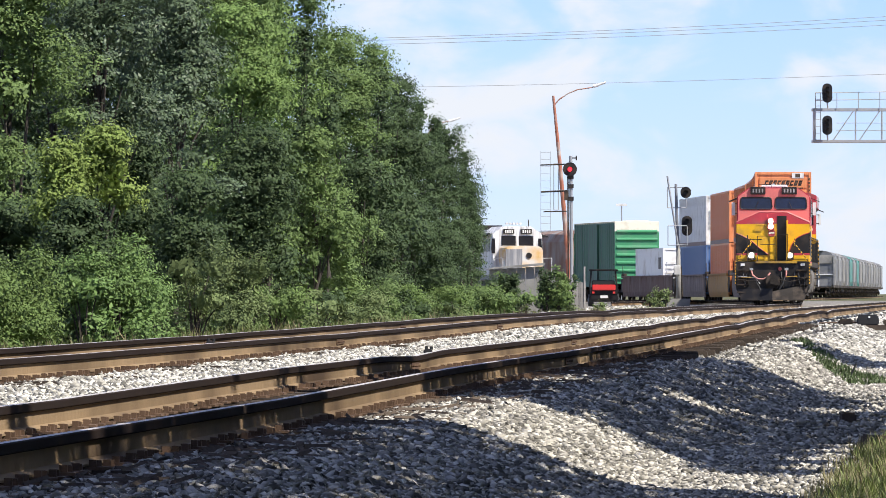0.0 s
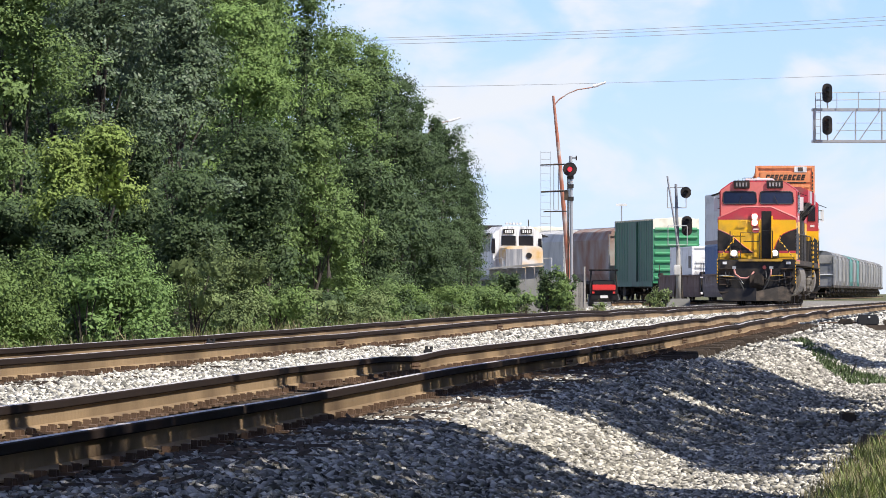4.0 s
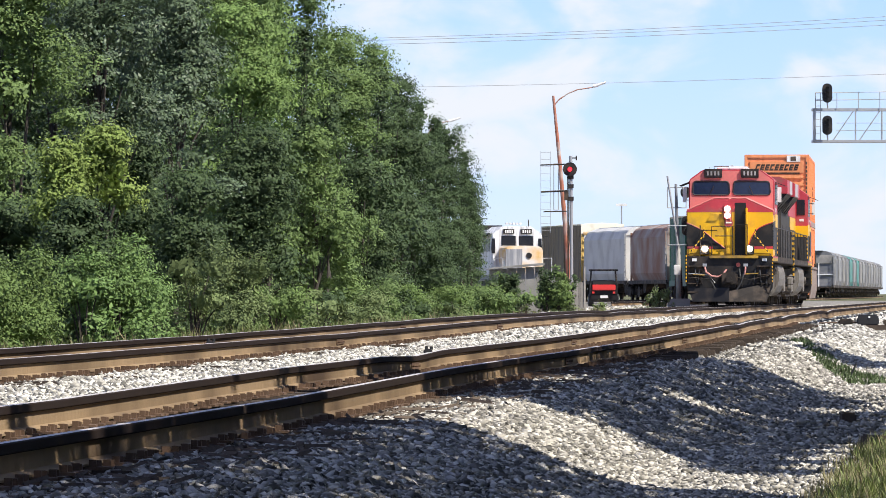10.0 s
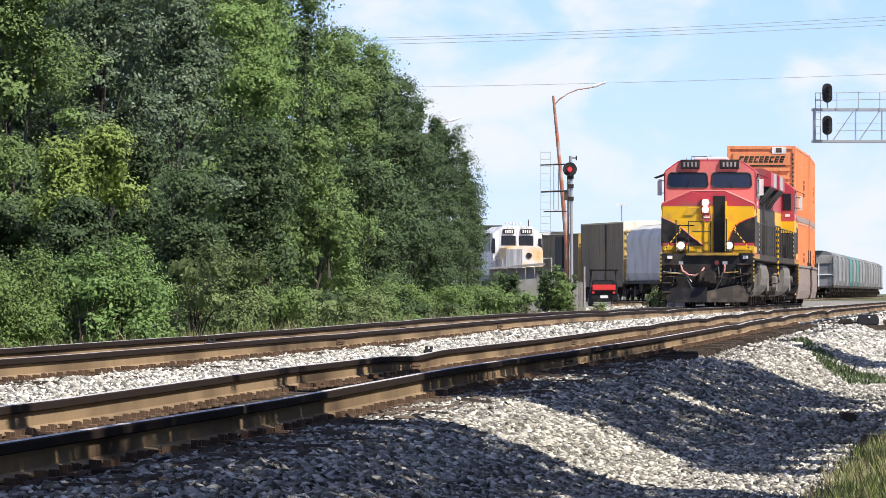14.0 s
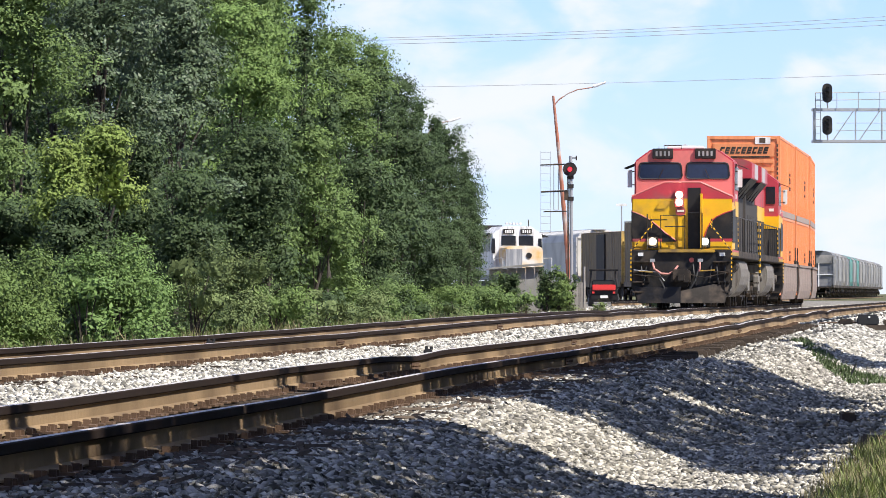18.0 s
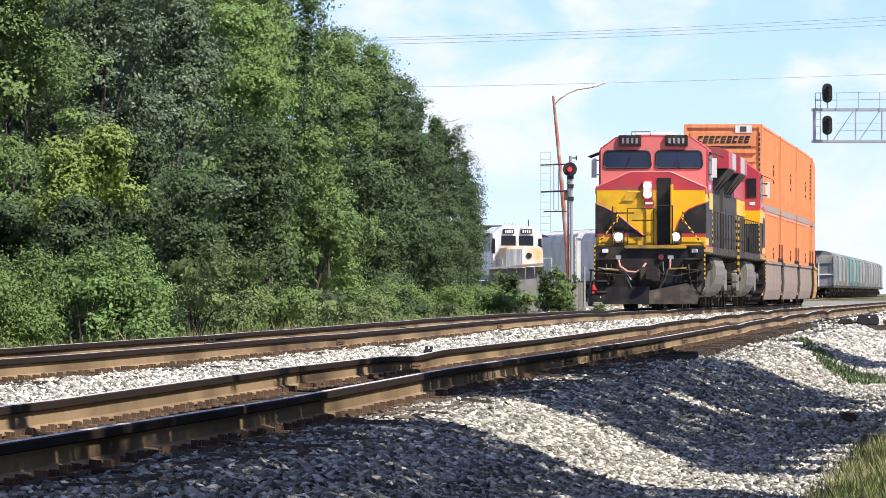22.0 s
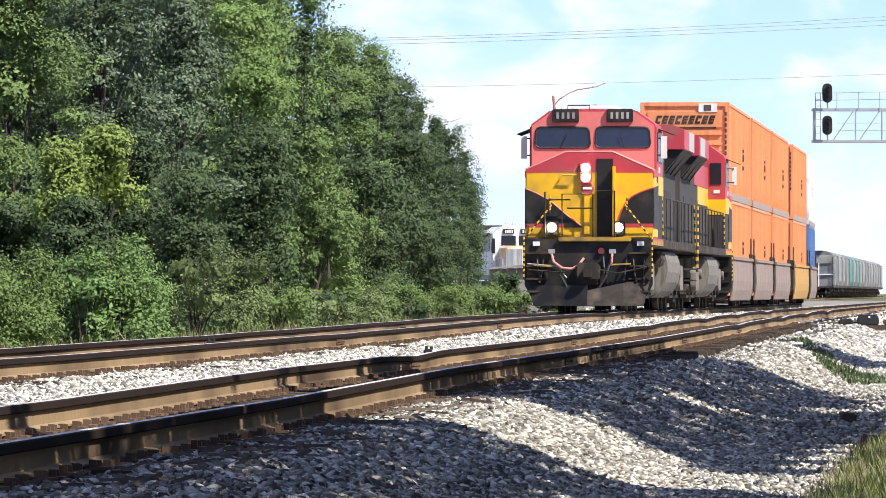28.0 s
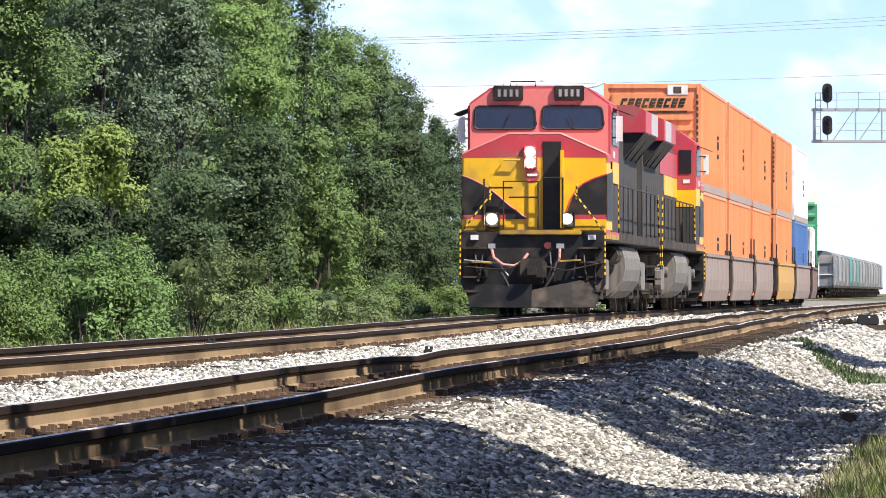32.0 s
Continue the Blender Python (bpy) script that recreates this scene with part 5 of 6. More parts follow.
def well_car(material, label, length, first, last):
    own = thing("well_car", label, "well car", "well cars")
    W = 1.42
    for s in (-1, 1):
        prof = [(s * (W - 0.05), 1.48), (s * W, 1.46), (s * (W + 0.02), 0.80), (s * W, 0.52), (s * (W - 0.07), 0.20), (s * (W - 0.12), 0.20), (s * (W - 0.05), 0.55), (s * (W - 0.04), 0.82)]
        part("well_side", G().prism(prof, 1.5, length - 1.5), material, own, bevel=0.02)
        for y in (0.75, length - 1.5):
            part("end_plate", G().box(s * 1.35 - 0.06, s * 1.35 + 0.03, y, y + 0.75, 0.5, 1.34), M["frame"], own)
        part("top_chord", G().box(s * W - 0.09, s * W + 0.04, 1.5, length - 1.5, 1.45, 1.54), material, own)
        post = G().box(-0.02, 0.008, -0.03, 0.03, 0.80, 1.45).mesh("side_rib", material)
        part("stencil_bar", G().box(s * W - 0.01, s * W + 0.008, 5.2, 6.2, 0.88, 1.0), M["grafw"], own, "worn white stencil bar")
        for k in range(9):
            p = part("side_rib", post, material, own)
            p.location = (s * W, 2.8 + k * (length - 5.6) / 8, 0)
        for y in (1.2, length - 1.2):
            part("end_bracket", G().box(s * 1.28 - 0.12, s * 1.28 + 0.12, y - 0.45, y + 0.45, 1.40, 1.70), M["frame"], own, bevel=0.03)
            part("grab_post", G().tube([(s * 1.36, y, 1.6), (s * 1.36, y, 2.2)], 0.025, 5), M["frame"], own)
    part("well_floor", G().box(-W + 0.2, W - 0.2, 2.3, length - 2.3, 0.25, 0.346), M["frame"], own)
    for y0, y1 in ((0.3, 2.4), (length - 2.4, length - 0.3)):
        part("end_platform", G().box(-1.15, 1.15, y0, y1, 1.0, 1.3), M["frame"], own, bevel=0.03)
    ws = truck(own, 0.9, 2) if first else []
    ws += truck(own, length - 0.9, 2)
    for y in (0.3, length - 0.3):
        coupler(own, y, -0.6 if y < 1 else 0.6)
    return own, ws


def boxcar(label, side, end, top, length, height, doors=True, end_top=None):
    own = thing("boxcar", label, "boxcar", "box cars")
    W, z0 = 1.47, 1.05
    part("body", G().box(-W + 0.05, W - 0.05, 0.55, length - 0.55, z0, height - 0.1), side, own)
    part("roof", G().prism([(-W, height - 0.1), (-0.1, height), (0.1, height), (W, height - 0.1), (W - 0.05, height - 0.2), (-W + 0.05, height - 0.2)], 0.5, length - 0.5), top, own)
    rib = G().box(-0.012, 0.026, -0.09, 0.09, z0 + 0.1, height - 0.15).mesh("side_rib", side)
    for s in (-1, 1):
        for k in range(23):
            y = 0.7 + (length - 1.4) * k / 22
            if doors and abs(y - length / 2) < 1.5:
                continue
            p = part("side_rib", rib, side, own)
            p.location = (s * (W - 0.045), y, 0)
        part("side_sill", G().box(s * W - 0.06, s * W + 0.02, 0.6, length - 0.6, z0 - 0.2, z0 + 0.12), side, own)
        if doors:
            part("door", G().box(s * W - 0.06, s * W + 0.03, length / 2 - 1.5, length / 2 + 1.5, z0 + 0.12, height - 0.25), M["hood"] if end_top is None else side, own, "plug door")
        for y in (0.62, length - 0.62):
            lad = G()
            for k in range(7):
                lad.box(s * W - 0.01, s * W + 0.05, y - 0.03, y + 0.4 if y < 2 else y + 0.03, 1.1 + 0.4 * k, 1.13 + 0.4 * k)
            part("ladder", lad, M["frame"], own)
    for y, d in ((0.5, -1), (length - 0.5, 1)):
        part("end_sheet", G().box(-W, W, y - 0.05, y + 0.05, z0, height - (0.75 if end_top else 0.1)), end, own)
        if end_top:
            part("end_top", G().box(-W, W, y - 0.05, y + 0.05, height - 0.745, height - 0.1), end_top, own, "pale top band of the end")
        n = 7
        for k in range(n):
            z = z0 + 0.2 + (height - z0 - 1.1) * k / (n - 1)
            part("corrugation", G().prism([(y, z), (y + d * 0.14, z + 0.09), (y + d * 0.14, z + 0.17), (y, z + 0.3)], -W + 0.12, W - 0.12, "x"), end, own)
    ws = truck(own, 2.2, 2) + truck(own, length - 2.2, 2)
    coupler(own, 0.45, -0.9), coupler(own, length - 0.45, 0.9)
    part("underframe", G().box(-0.5, 0.5, 0.5, length - 0.5, 0.75, z0), M["frame"], own)
    return own, ws


def hopper(label, material, length, height, name="covered_hopper", group="hopper cars", trucks=True):
    own = thing(name, label, "hopper car", group)
    W = 1.55
    prof = [(-1.3, 1.1), (-W, 1.7), (-W, height - 0.85), (-1.3, height - 0.3), (-0.7, height - 0.05), (0.7, height - 0.05), (1.3, height - 0.3), (W, height - 0.85), (W, 1.7), (1.3, 1.1)]
    part("body", G().prism(prof, 1.2, length - 1.2), material, own, bevel=0.05)
    for y in (1.2, length - 1.2):
        part("end_frame", G().box(-W, -W + 0.12, y - 0.08, y + 0.08, 1.0, height - 0.5).box(W - 0.12, W, y - 0.08, y + 0.08, 1.0, height - 0.5)
             .box(-W + 0.12, W - 0.12, y - 0.08, y + 0.08, height - 0.62, height - 0.5), M["grafw"] if material is M["darkhop"] else material, own)
    for k in range(3):
        y = 2.6 + k * (length - 5.2 - 2.4) / 2
        part("outlet_bay", G().prism([(y, 1.2), (y + 2.4, 1.2), (y + 1.6, 0.45), (y + 0.8, 0.45)], -1.0, 1.0, "x"), M["frame"], own)
    part("roof_walk", G().box(-0.45, 0.45, 0.8, length - 0.8, height - 0.05, height), M["silver"], own)
    for s in (-1, 1):
        part("side_sill", G().box(s * W - 0.05, s * W + 0.04, 0.5, length - 0.5, 1.02, 1.24), M["frame"], own)
        lad = G()
        for k in range(8):
            lad.box(s * W - 0.02, s * W + 0.05, 0.85, 1.2, 1.1 + 0.35 * k, 1.14 + 0.35 * k)
        lad.box(s * W, s * W + 0.05, 0.82, 0.86, 1.0, height - 0.5)
        part("ladder", lad, M["grafw"], own)
    part("platform", G().box(-1.4, 1.4, 0.45, 1.3, 0.95, 1.08).box(-1.4, 1.4, length - 1.3, length - 0.45, 0.95, 1.08), M["frame"], own)
    ws = (truck(own, 1.9, 2) + truck(own, length - 1.9, 2)) if trucks else []
    coupler(own, 0.45, -0.9), coupler(own, length - 0.45, 0.9)
    return own, ws


ROLLING = []          # (wheelset, radius, resting place)


def add_car(car, wheels, at, length):
    TRAIN.append((car, at, length))
    for o in car.children:
        if o.name.startswith("wheelset"):
            ROLLING.append(o)
    return at + length


def build_train():
    at = 0.0
    car, ws = locomotive()
    at = add_car(car, ws, at, LOCO_L)
    car2 = copy_thing(car, Matrix())
    tagged(car2, "second red, yellow and black diesel locomotive coupled backwards behind the first")
    car2["backwards"] = 1
    at = add_car(car2, [], at, LOCO_L)
    at += 0.3
    C53, H96 = 16.15, 2.9

    def stack(first, mlow, mup, wellm, wl, last=False, ulen=C53, llen=C53, lab=("orange ribbed freight container", "orange ribbed freight container"), mark=True, uph=H96, loh=H96, labwell="dusty pinkish-brown steel well car"):
        nonlocal at
        car, ws = well_car(wellm, labwell, wl, first, last)
        c0 = at
        at = add_car(car, ws, at, wl)
        off = (wl - llen) / 2
        low = container("low", lab[0] + " in the well", llen, loh, mlow, plain="refrigerated" in lab[0])
        container_end(low, loh, mlow, False)
        side_marks(low, llen, loh)
        TRAIN.append((low, c0 + off, llen, 0.35))
        if mup:
            off = (wl - ulen) / 2
            up = container("up", lab[1] + " stacked on top", ulen, uph, mup)
            container_end(up, uph, mup, mark)
            for s in (-1, 1):
                part("bottom_rail", G().box(s * 1.338 - 0.006, s * 1.338 + 0.006, 0.0, ulen, -0.02, 0.20), M["boxrail"], up, "dirty grey-brown bottom rail")
            side_marks(up, ulen, uph)
            TRAIN.append((up, c0 + off, ulen, 0.35 + loh + 0.03))

    for i in range(3):
        stack(i == 0, M["orange"], M["orange"], M["well"], 17.9)
    at += 2.6
    stack(True, M["orange"], M["orange"], M["wellyellow"], 19.6, labwell="faded yellow steel well car")
    stack(True, M["blue"], M["white"], M["well"], 19.6, lab=("blue ribbed freight container", "white ribbed freight container"), mark=False)
    stack(True, M["reefer"], None, M["rustwell"], 25.2, llen=12.2, loh=2.9, lab=("white refrigerated container", ""), mark=False, labwell="rust-brown flat well car")
    at += 0.3
    for car, ws, ln in (
            (*boxcar("green ribbed boxcar painted shade-dark on its sides and sunlit on its corrugated end", M["bluegreen"], M["green_end"], M["cream"], 16.9, 5.22, end_top=M["cream"]), 16.9),
            (*hopper("rust-streaked grey covered hopper car", M["rusthop"], 18.0, 4.80), 18.0),
            (*hopper("plain grey covered hopper car", M["greyhop"], 18.0, 4.80), 18.0),
            (*boxcar("weathered brown boxcar with a cream end", M["brown"], M["dyellow"], M["cream"], 17.5, 5.18, end_top=M["cream"]), 17.5),
            (*boxcar("low weathered brown boxcar with a faded yellow end", M["brown"], M["dyellow"], M["brown"], 16.5, 4.55), 16.5),
            (*hopper("grey covered hopper car", M["greyhop"], 17.5, 4.75), 17.5),
            (*hopper("grey covered hopper car", M["greyhop"], 17.5, 4.75), 17.5)):
        at = add_car(car, ws, at, ln)


def train_rows(at, length, lift, step=1.0, backwards=False):
    rows = []
    turned = pose(0, length, 0, 0, 0, 180) if backwards else Matrix()
    k = 0
    while k * step <= 32.0 + 1e-6:
        t = k * step
        m = on_line(rolled(t) + at, length) @ turned
        rows.append((t, Matrix.Translation((0, 0, lift)) @ m))
        k += 1
    return rows


def motions():
    """All that moves: the train rolls towards the camera along the main track."""
    for item in TRAIN:
        car, at, length = item[:3]
        lift = item[3] if len(item) > 3 else 0.0
        walk(car, train_rows(at, length, lift, 1.0, car.get("backwards", 0) == 1))
    for w in ROLLING:
        p = w.matrix_basis.translation.copy()
        sign = -1 if w.parent.get("backwards", 0) == 1 else 1
        ts = [0.15 * k for k in range(214)]
        walk(w, [(t, pose(p.x, p.y, p.z, sign * math.degrees((rolled(0) - rolled(t)) / p.z))) for t in ts])


build_train()


# ---------- signals, poles, wires ----------
def at_view(px, py, y):
    """The point at depth y that lies in that column and row of the view."""
    s = 11800.0 / y
    return Vector(((px - 784) / s, y, EYE[2] + (519 - py) / s))


def signal_head(parent, c, rx, rz, lamps, lit=False):
    """Dark backing plate with hooded lenses, facing the camera side."""
    g = G()
    n = 20
    straight = max(0.0, rz - rx)
    prof = [(c.x + rx * math.cos(2 * math.pi * k / n), c.z + rx * math.sin(2 * math.pi * k / n) + (straight if math.sin(2 * math.pi * k / n) > 0 else -straight)) for k in range(n)]
    head = part("signal_head", g.prism(prof, c.y - 0.03, c.y + 0.03), M["black"], parent, "black signal backing plate")
    for k in range(lamps):
        z = c.z + (0 if lamps == 1 else straight * (1 - 2 * k / (lamps - 1)))
        part("lens", G().disc((c.x, c.y - 0.06, z), "y", 0.10, 0.04, 14), M["red_lamp"] if lit and k == lamps - 1 else M["rubber"], head, "lit red lens" if lit and k == lamps - 1 else "dark lens")
        hood = G()
        for q in range(7):
            a0, a1 = math.pi * q / 7, math.pi * (q + 1) / 7
            hood.panel([(c.x + 0.12 * math.cos(a0), c.y - 0.3, z + 0.12 * math.sin(a0)), (c.x + 0.12 * math.cos(a1), c.y - 0.3, z + 0.12 * math.sin(a1)),
                        (c.x + 0.12 * math.cos(a1), c.y - 0.03, z + 0.12 * math.sin(a1)), (c.x + 0.12 * math.cos(a0), c.y - 0.03, z + 0.12 * math.sin(a0))], 0.01)
        part("hood", hood, M["black"], head)
    part("back_box", G().box(c.x - 0.12, c.x + 0.12, c.y + 0.03, c.y + 0.28, c.z - rz * 0.6, c.z + rz * 0.6), M["black"], parent)


def cage(parent, a, b, r=0.022, rungs=0, material=None):
    """Rectangular rail frame between two opposite corners."""
    m = material or M["silver"]
    for p, q in (((a.x, a.z), (b.x, a.z)), ((a.x, b.z), (b.x, b.z)), ((a.x, a.z), (a.x, b.z)), ((b.x, a.z), (b.x, b.z))):
        part("rail_bar", G().tube([(p[0], a.y, p[1]), (q[0], a.y, q[1])], r, 5), m, parent)
    for k in range(rungs):
        z = a.z + (b.z - a.z) * (k + 1) / (rungs + 1)
        part("rung", G().tube([(a.x, a.y, z), (b.x, a.y, z)], r * 0.8, 5), m, parent)


def build_signals():
    # single-head signal beside the leaning lamp pole
    y = 295.0
    own = thing("signal_mast", "grey steel signal mast with one round black head showing red", "railway signal", "trackside signals")
    part("mast", G().tube([at_view(1012, 548, y), at_view(1010, 276, y)], 0.075, 10), M["silver"], own)
    part("pinnacle", G().tube([at_view(1010, 280, y), at_view(1020, 280, y)], 0.03, 6).tube([at_view(1020, 284, y), at_view(1020, 276, y)], 0.03, 6), M["black"], own)
    signal_head(own, at_view(1008.5, 300, y - 0.15), 0.315, 0.315, 1, True)
    part("mast_base", G().prism([(-0.35, -0.35), (0.35, -0.35), (0.35, 0.35), (-0.35, 0.35)], 0, 0.5, "z"), M["concrete"], own).location = (at_view(1012, 548, y).x, y, 0.2)
    for py in (314, 330, 352):
        part("clamp", G().box(-0.13, 0.13, -0.1, 0.1, -0.09, 0.09), M["black"], own).location = at_view(1010, py, y)
    part("arm", G().tube([at_view(956, 292.5, y), at_view(1001, 291, y)], 0.035, 6), M["frame"], own)
    part("arm", G().tube([at_view(957, 340, y), at_view(1003, 338, y)], 0.045, 6), M["frame"], own)
    cage(own, at_view(980, 372, y), at_view(988, 290, y), 0.02)
    part("arm", G().tube([at_view(962, 375, y), at_view(1003, 374, y)], 0.03, 6), M["frame"], own)
    part("junction_box", G().box(-0.09, 0.09, -0.1, 0.1, -0.22, 0.22), M["frame"], own).location = at_view(1002, 346, y)
    part("conduit", G().tube([at_view(1006, 540, y), at_view(1005, 310, y)], 0.035, 6), M["frame"], own)
    for x in (957, 974):
        part("ladder_rail", G().tube([at_view(x, 268, y), at_view(x, 412, y)], 0.010, 5), M["silver"], own)
    for k in range(12):
        py = 270 + 12.6 * k
        part("ladder_rung", G().tube([at_view(957, py, y), at_view(974, py, y)], 0.008, 5), M["silver"], own)
    # leaning street lamp
    y = 330.0
    own = thing("street_lamp", "leaning rust-red lamp pole with a curved bracket arm", "street lamp", "yard lamps")
    part("pole", G().tube([at_view(1011, 550, y), at_view(1003, 430, y), at_view(989, 270, y), at_view(979, 170, y)], 0.16, 10, 0.065), M["polered"], own)
    part("arm", G().tube([at_view(981, 186, y), at_view(990, 176, y), at_view(1005, 166, y), at_view(1022, 159, y), at_view(1046, 155.5, y), at_view(1060, 151, y)], 0.035, 7, 0.025), M["polered"], own)
    part("luminaire", G().tube([at_view(1050, 153, y), at_view(1060, 150, y), at_view(1072, 146, y)], 0.09, 8, 0.05), M["white"], own, "pale lamp head")
    y = 430.0
    own = thing("street_lamp", "distant lamp pole with a white lamp head behind trees", "street lamp", "yard lamps")
    part("pole", G().tube([at_view(756, 545, y), at_view(757, 240, y)], 0.13, 8, 0.08), M["silver"], own)
    part("arm", G().tube([at_view(757, 240, y), at_view(764, 226, y), at_view(775, 219, y), at_view(797, 214, y)], 0.05, 6, 0.03), M["polered"], own)
    part("luminaire", G().tube([at_view(795, 215, y), at_view(805, 212, y), at_view(815, 209, y)], 0.1, 8, 0.05), M["white"], own, "white lamp head")
    # two-head signal
    y = 300.0
    own = thing("signal_mast", "grey steel signal mast with two dark heads and side cages", "railway signal", "trackside signals")
    part("mast", G().tube([at_view(1201, 536, y), at_view(1199, 430, y), at_view(1196, 326, y)], 0.10, 10, 0.06), M["oldgrey"], own)
    part("stay", G().tube([at_view(1200, 436, y - 0.3), at_view(1181, 312, y - 0.3)], 0.045, 8), M["silver"], own)
    signal_head(own, at_view(1213.5, 341, y - 0.2), 0.24, 0.26, 1)
    signal_head(own, at_view(1215.5, 400, y - 0.2), 0.24, 0.45, 2)
    cage(own, at_view(1181, 368, y), at_view(1214, 332, y))
    cage(own, at_view(1182, 434, y - 0.5), at_view(1216, 400, y - 0.5))
    part("pedestal", G().tube([at_view(1201, 545, y - 0.1), at_view(1200, 440, y - 0.1)], 0.13, 10, 0.10), M["concrete"], own, "pale grey steel pedestal", smooth=True)
    part("relay_box", G().box(-0.14, 0.14, -0.2, 0.2, -0.22, 0.22), M["white"], own, "small white relay box", bevel=0.02).location = at_view(1198, 478, y - 0.25)
    part("mast_base", G().prism([(-0.5, -0.4), (0.5, -0.4), (0.5, 0.4), (-0.5, 0.4)], 0, 0.6, "z"), M["concrete"], own).location = (at_view(1201, 548, y).x, y, 0.15)
    for x in (1193, 1208):
        part("leg", G().tube([at_view(x, 534, y), at_view(1201 + (x - 1200) * 0.4, 470, y)], 0.05, 6), M["frame"], own)
    # signal bridge
    y = 380.0
    own = thing("signal_bridge", "grey steel signal bridge with walkway rails and two dark signal heads", "signal bridge")
    for py, r in ((195, 0.09), (251, 0.09)):
        part("chord", G().box(at_view(1437, 0, y).x, at_view(1720, 0, y).x, y - 0.7, y + 0.7, at_view(0, py + 2, y).z, at_view(0, py - 2.5, y).z), M["silver"], own)
    for yy in (y - 0.65, y + 0.65):
        for k in range(8):
            x = 1441 if k == 0 else 1514 + (k - 1) * 46.5
            if x < 1715:
                part("post", G().tube([at_view(x, 251, yy), at_view(x, 195, yy)], 0.045 if k else 0.09, 6), M["silver"], own)
                if k:
                    part("diagonal", G().tube([at_view(x - 40, 249, yy), at_view(x - 4, 197, yy)], 0.035, 6), M["silver"], own)
    yy = y - 0.75
    for py in (165, 178):
        part("guard_rail", G().tube([at_view(1442, py, yy), at_view(1715, py - 5, yy)], 0.022, 5), M["silver"], own)
    for k in range(8):
        x = 1443 + 38 * k
        part("guard_post", G().tube([at_view(x, 193, yy), at_view(x, 164, yy)], 0.025, 5), M["silver"], own)
    for py in (218, 231):
        part("guard_rail", G().tube([at_view(1480, py, yy), at_view(1715, py, yy)], 0.018, 5), M["silver"], own)
    cage(own, at_view(1443, 248, yy), at_view(1452, 164, yy), 0.02, 6)
    for py, rz in ((165, 0.55), (222, 0.55)):
        signal_head(own, at_view(1464, py, y - 1.1), 0.29, rz, 3)
        part("bracket", G().tube([at_view(1464, py + 16, y - 1.0), at_view(1465, py + 28, y - 1.0)], 0.05, 6), M["silver"], own)
    for xx in (1690, 1712):
        part("leg", G().tube([at_view(xx, 548, y), at_view(xx, 195, y)], 0.14, 8), M["silver"], own)
    # power lines on poles outside the view
    y = 235.0
    for k, (a, b, c) in enumerate((((420, 84), (1000, 69), (1800, 32)), ((420, 76), (1000, 62), (1800, 22)), ((420, 73), (1000, 57), (1800, 15)), ((420, 158), (1000, 149), (1800, 122)))):
        pts = []
        for i in range(25):
            t = i / 24.0
            px = a[0] + (c[0] - a[0]) * t
            l0 = (px - b[0]) * (px - c[0]) / ((a[0] - b[0]) * (a[0] - c[0]))
            l1 = (px - a[0]) * (px - c[0]) / ((b[0] - a[0]) * (b[0] - c[0]))
            l2 = (px - a[0]) * (px - b[0]) / ((c[0] - a[0]) * (c[0] - b[0]))
            pts.append(at_view(px, a[1] * l0 + b[1] * l1 + c[1] * l2, y + k * 0.6))
        w = thing("power_cable", "thin dark overhead power cable against the sky", "cable", "overhead cables")
        part("strand", G().tube(pts, 0.009 if k < 3 else 0.008, 5), M["wire"], w)
    for px in (418, 1802):
        base = at_view(px, 0, y + 0.9)
        w = thing("utility_pole", "tall grey wooden utility pole carrying the cables", "utility pole", "utility poles", m=pose(base.x, y + 0.9, 0.1))
        part("pole", G().tube([(0, 0, 0), (0, 0, 11.4)], 0.17, 10, 0.11), M["wood"], w)
        part("crossarm", G().box(-0.08, 0.08, -1.3, 1.3, 9.9 if px < 500 else 11.0, 10.05 if px < 500 else 11.15), M["wood"], w)
        part("arm", G().box(-0.06, 0.06, -0.2, 1.3, 8.2 if px < 500 else 8.9, 8.32 if px < 500 else 9.02), M["wood"], w)
    own = thing("light_mast", "distant pale floodlight mast over the yard", "light mast")
    y = 620.0
    part("pole", G().tube([at_view(1100, 540, y), at_view(1100, 364, y)], 0.10, 6, 0.06), M["silver"], own)
    part("head", G().box(-0.5, 0.5, -0.1, 0.1, -0.12, 0.12), M["white"], own).location = at_view(1100, 363, y)


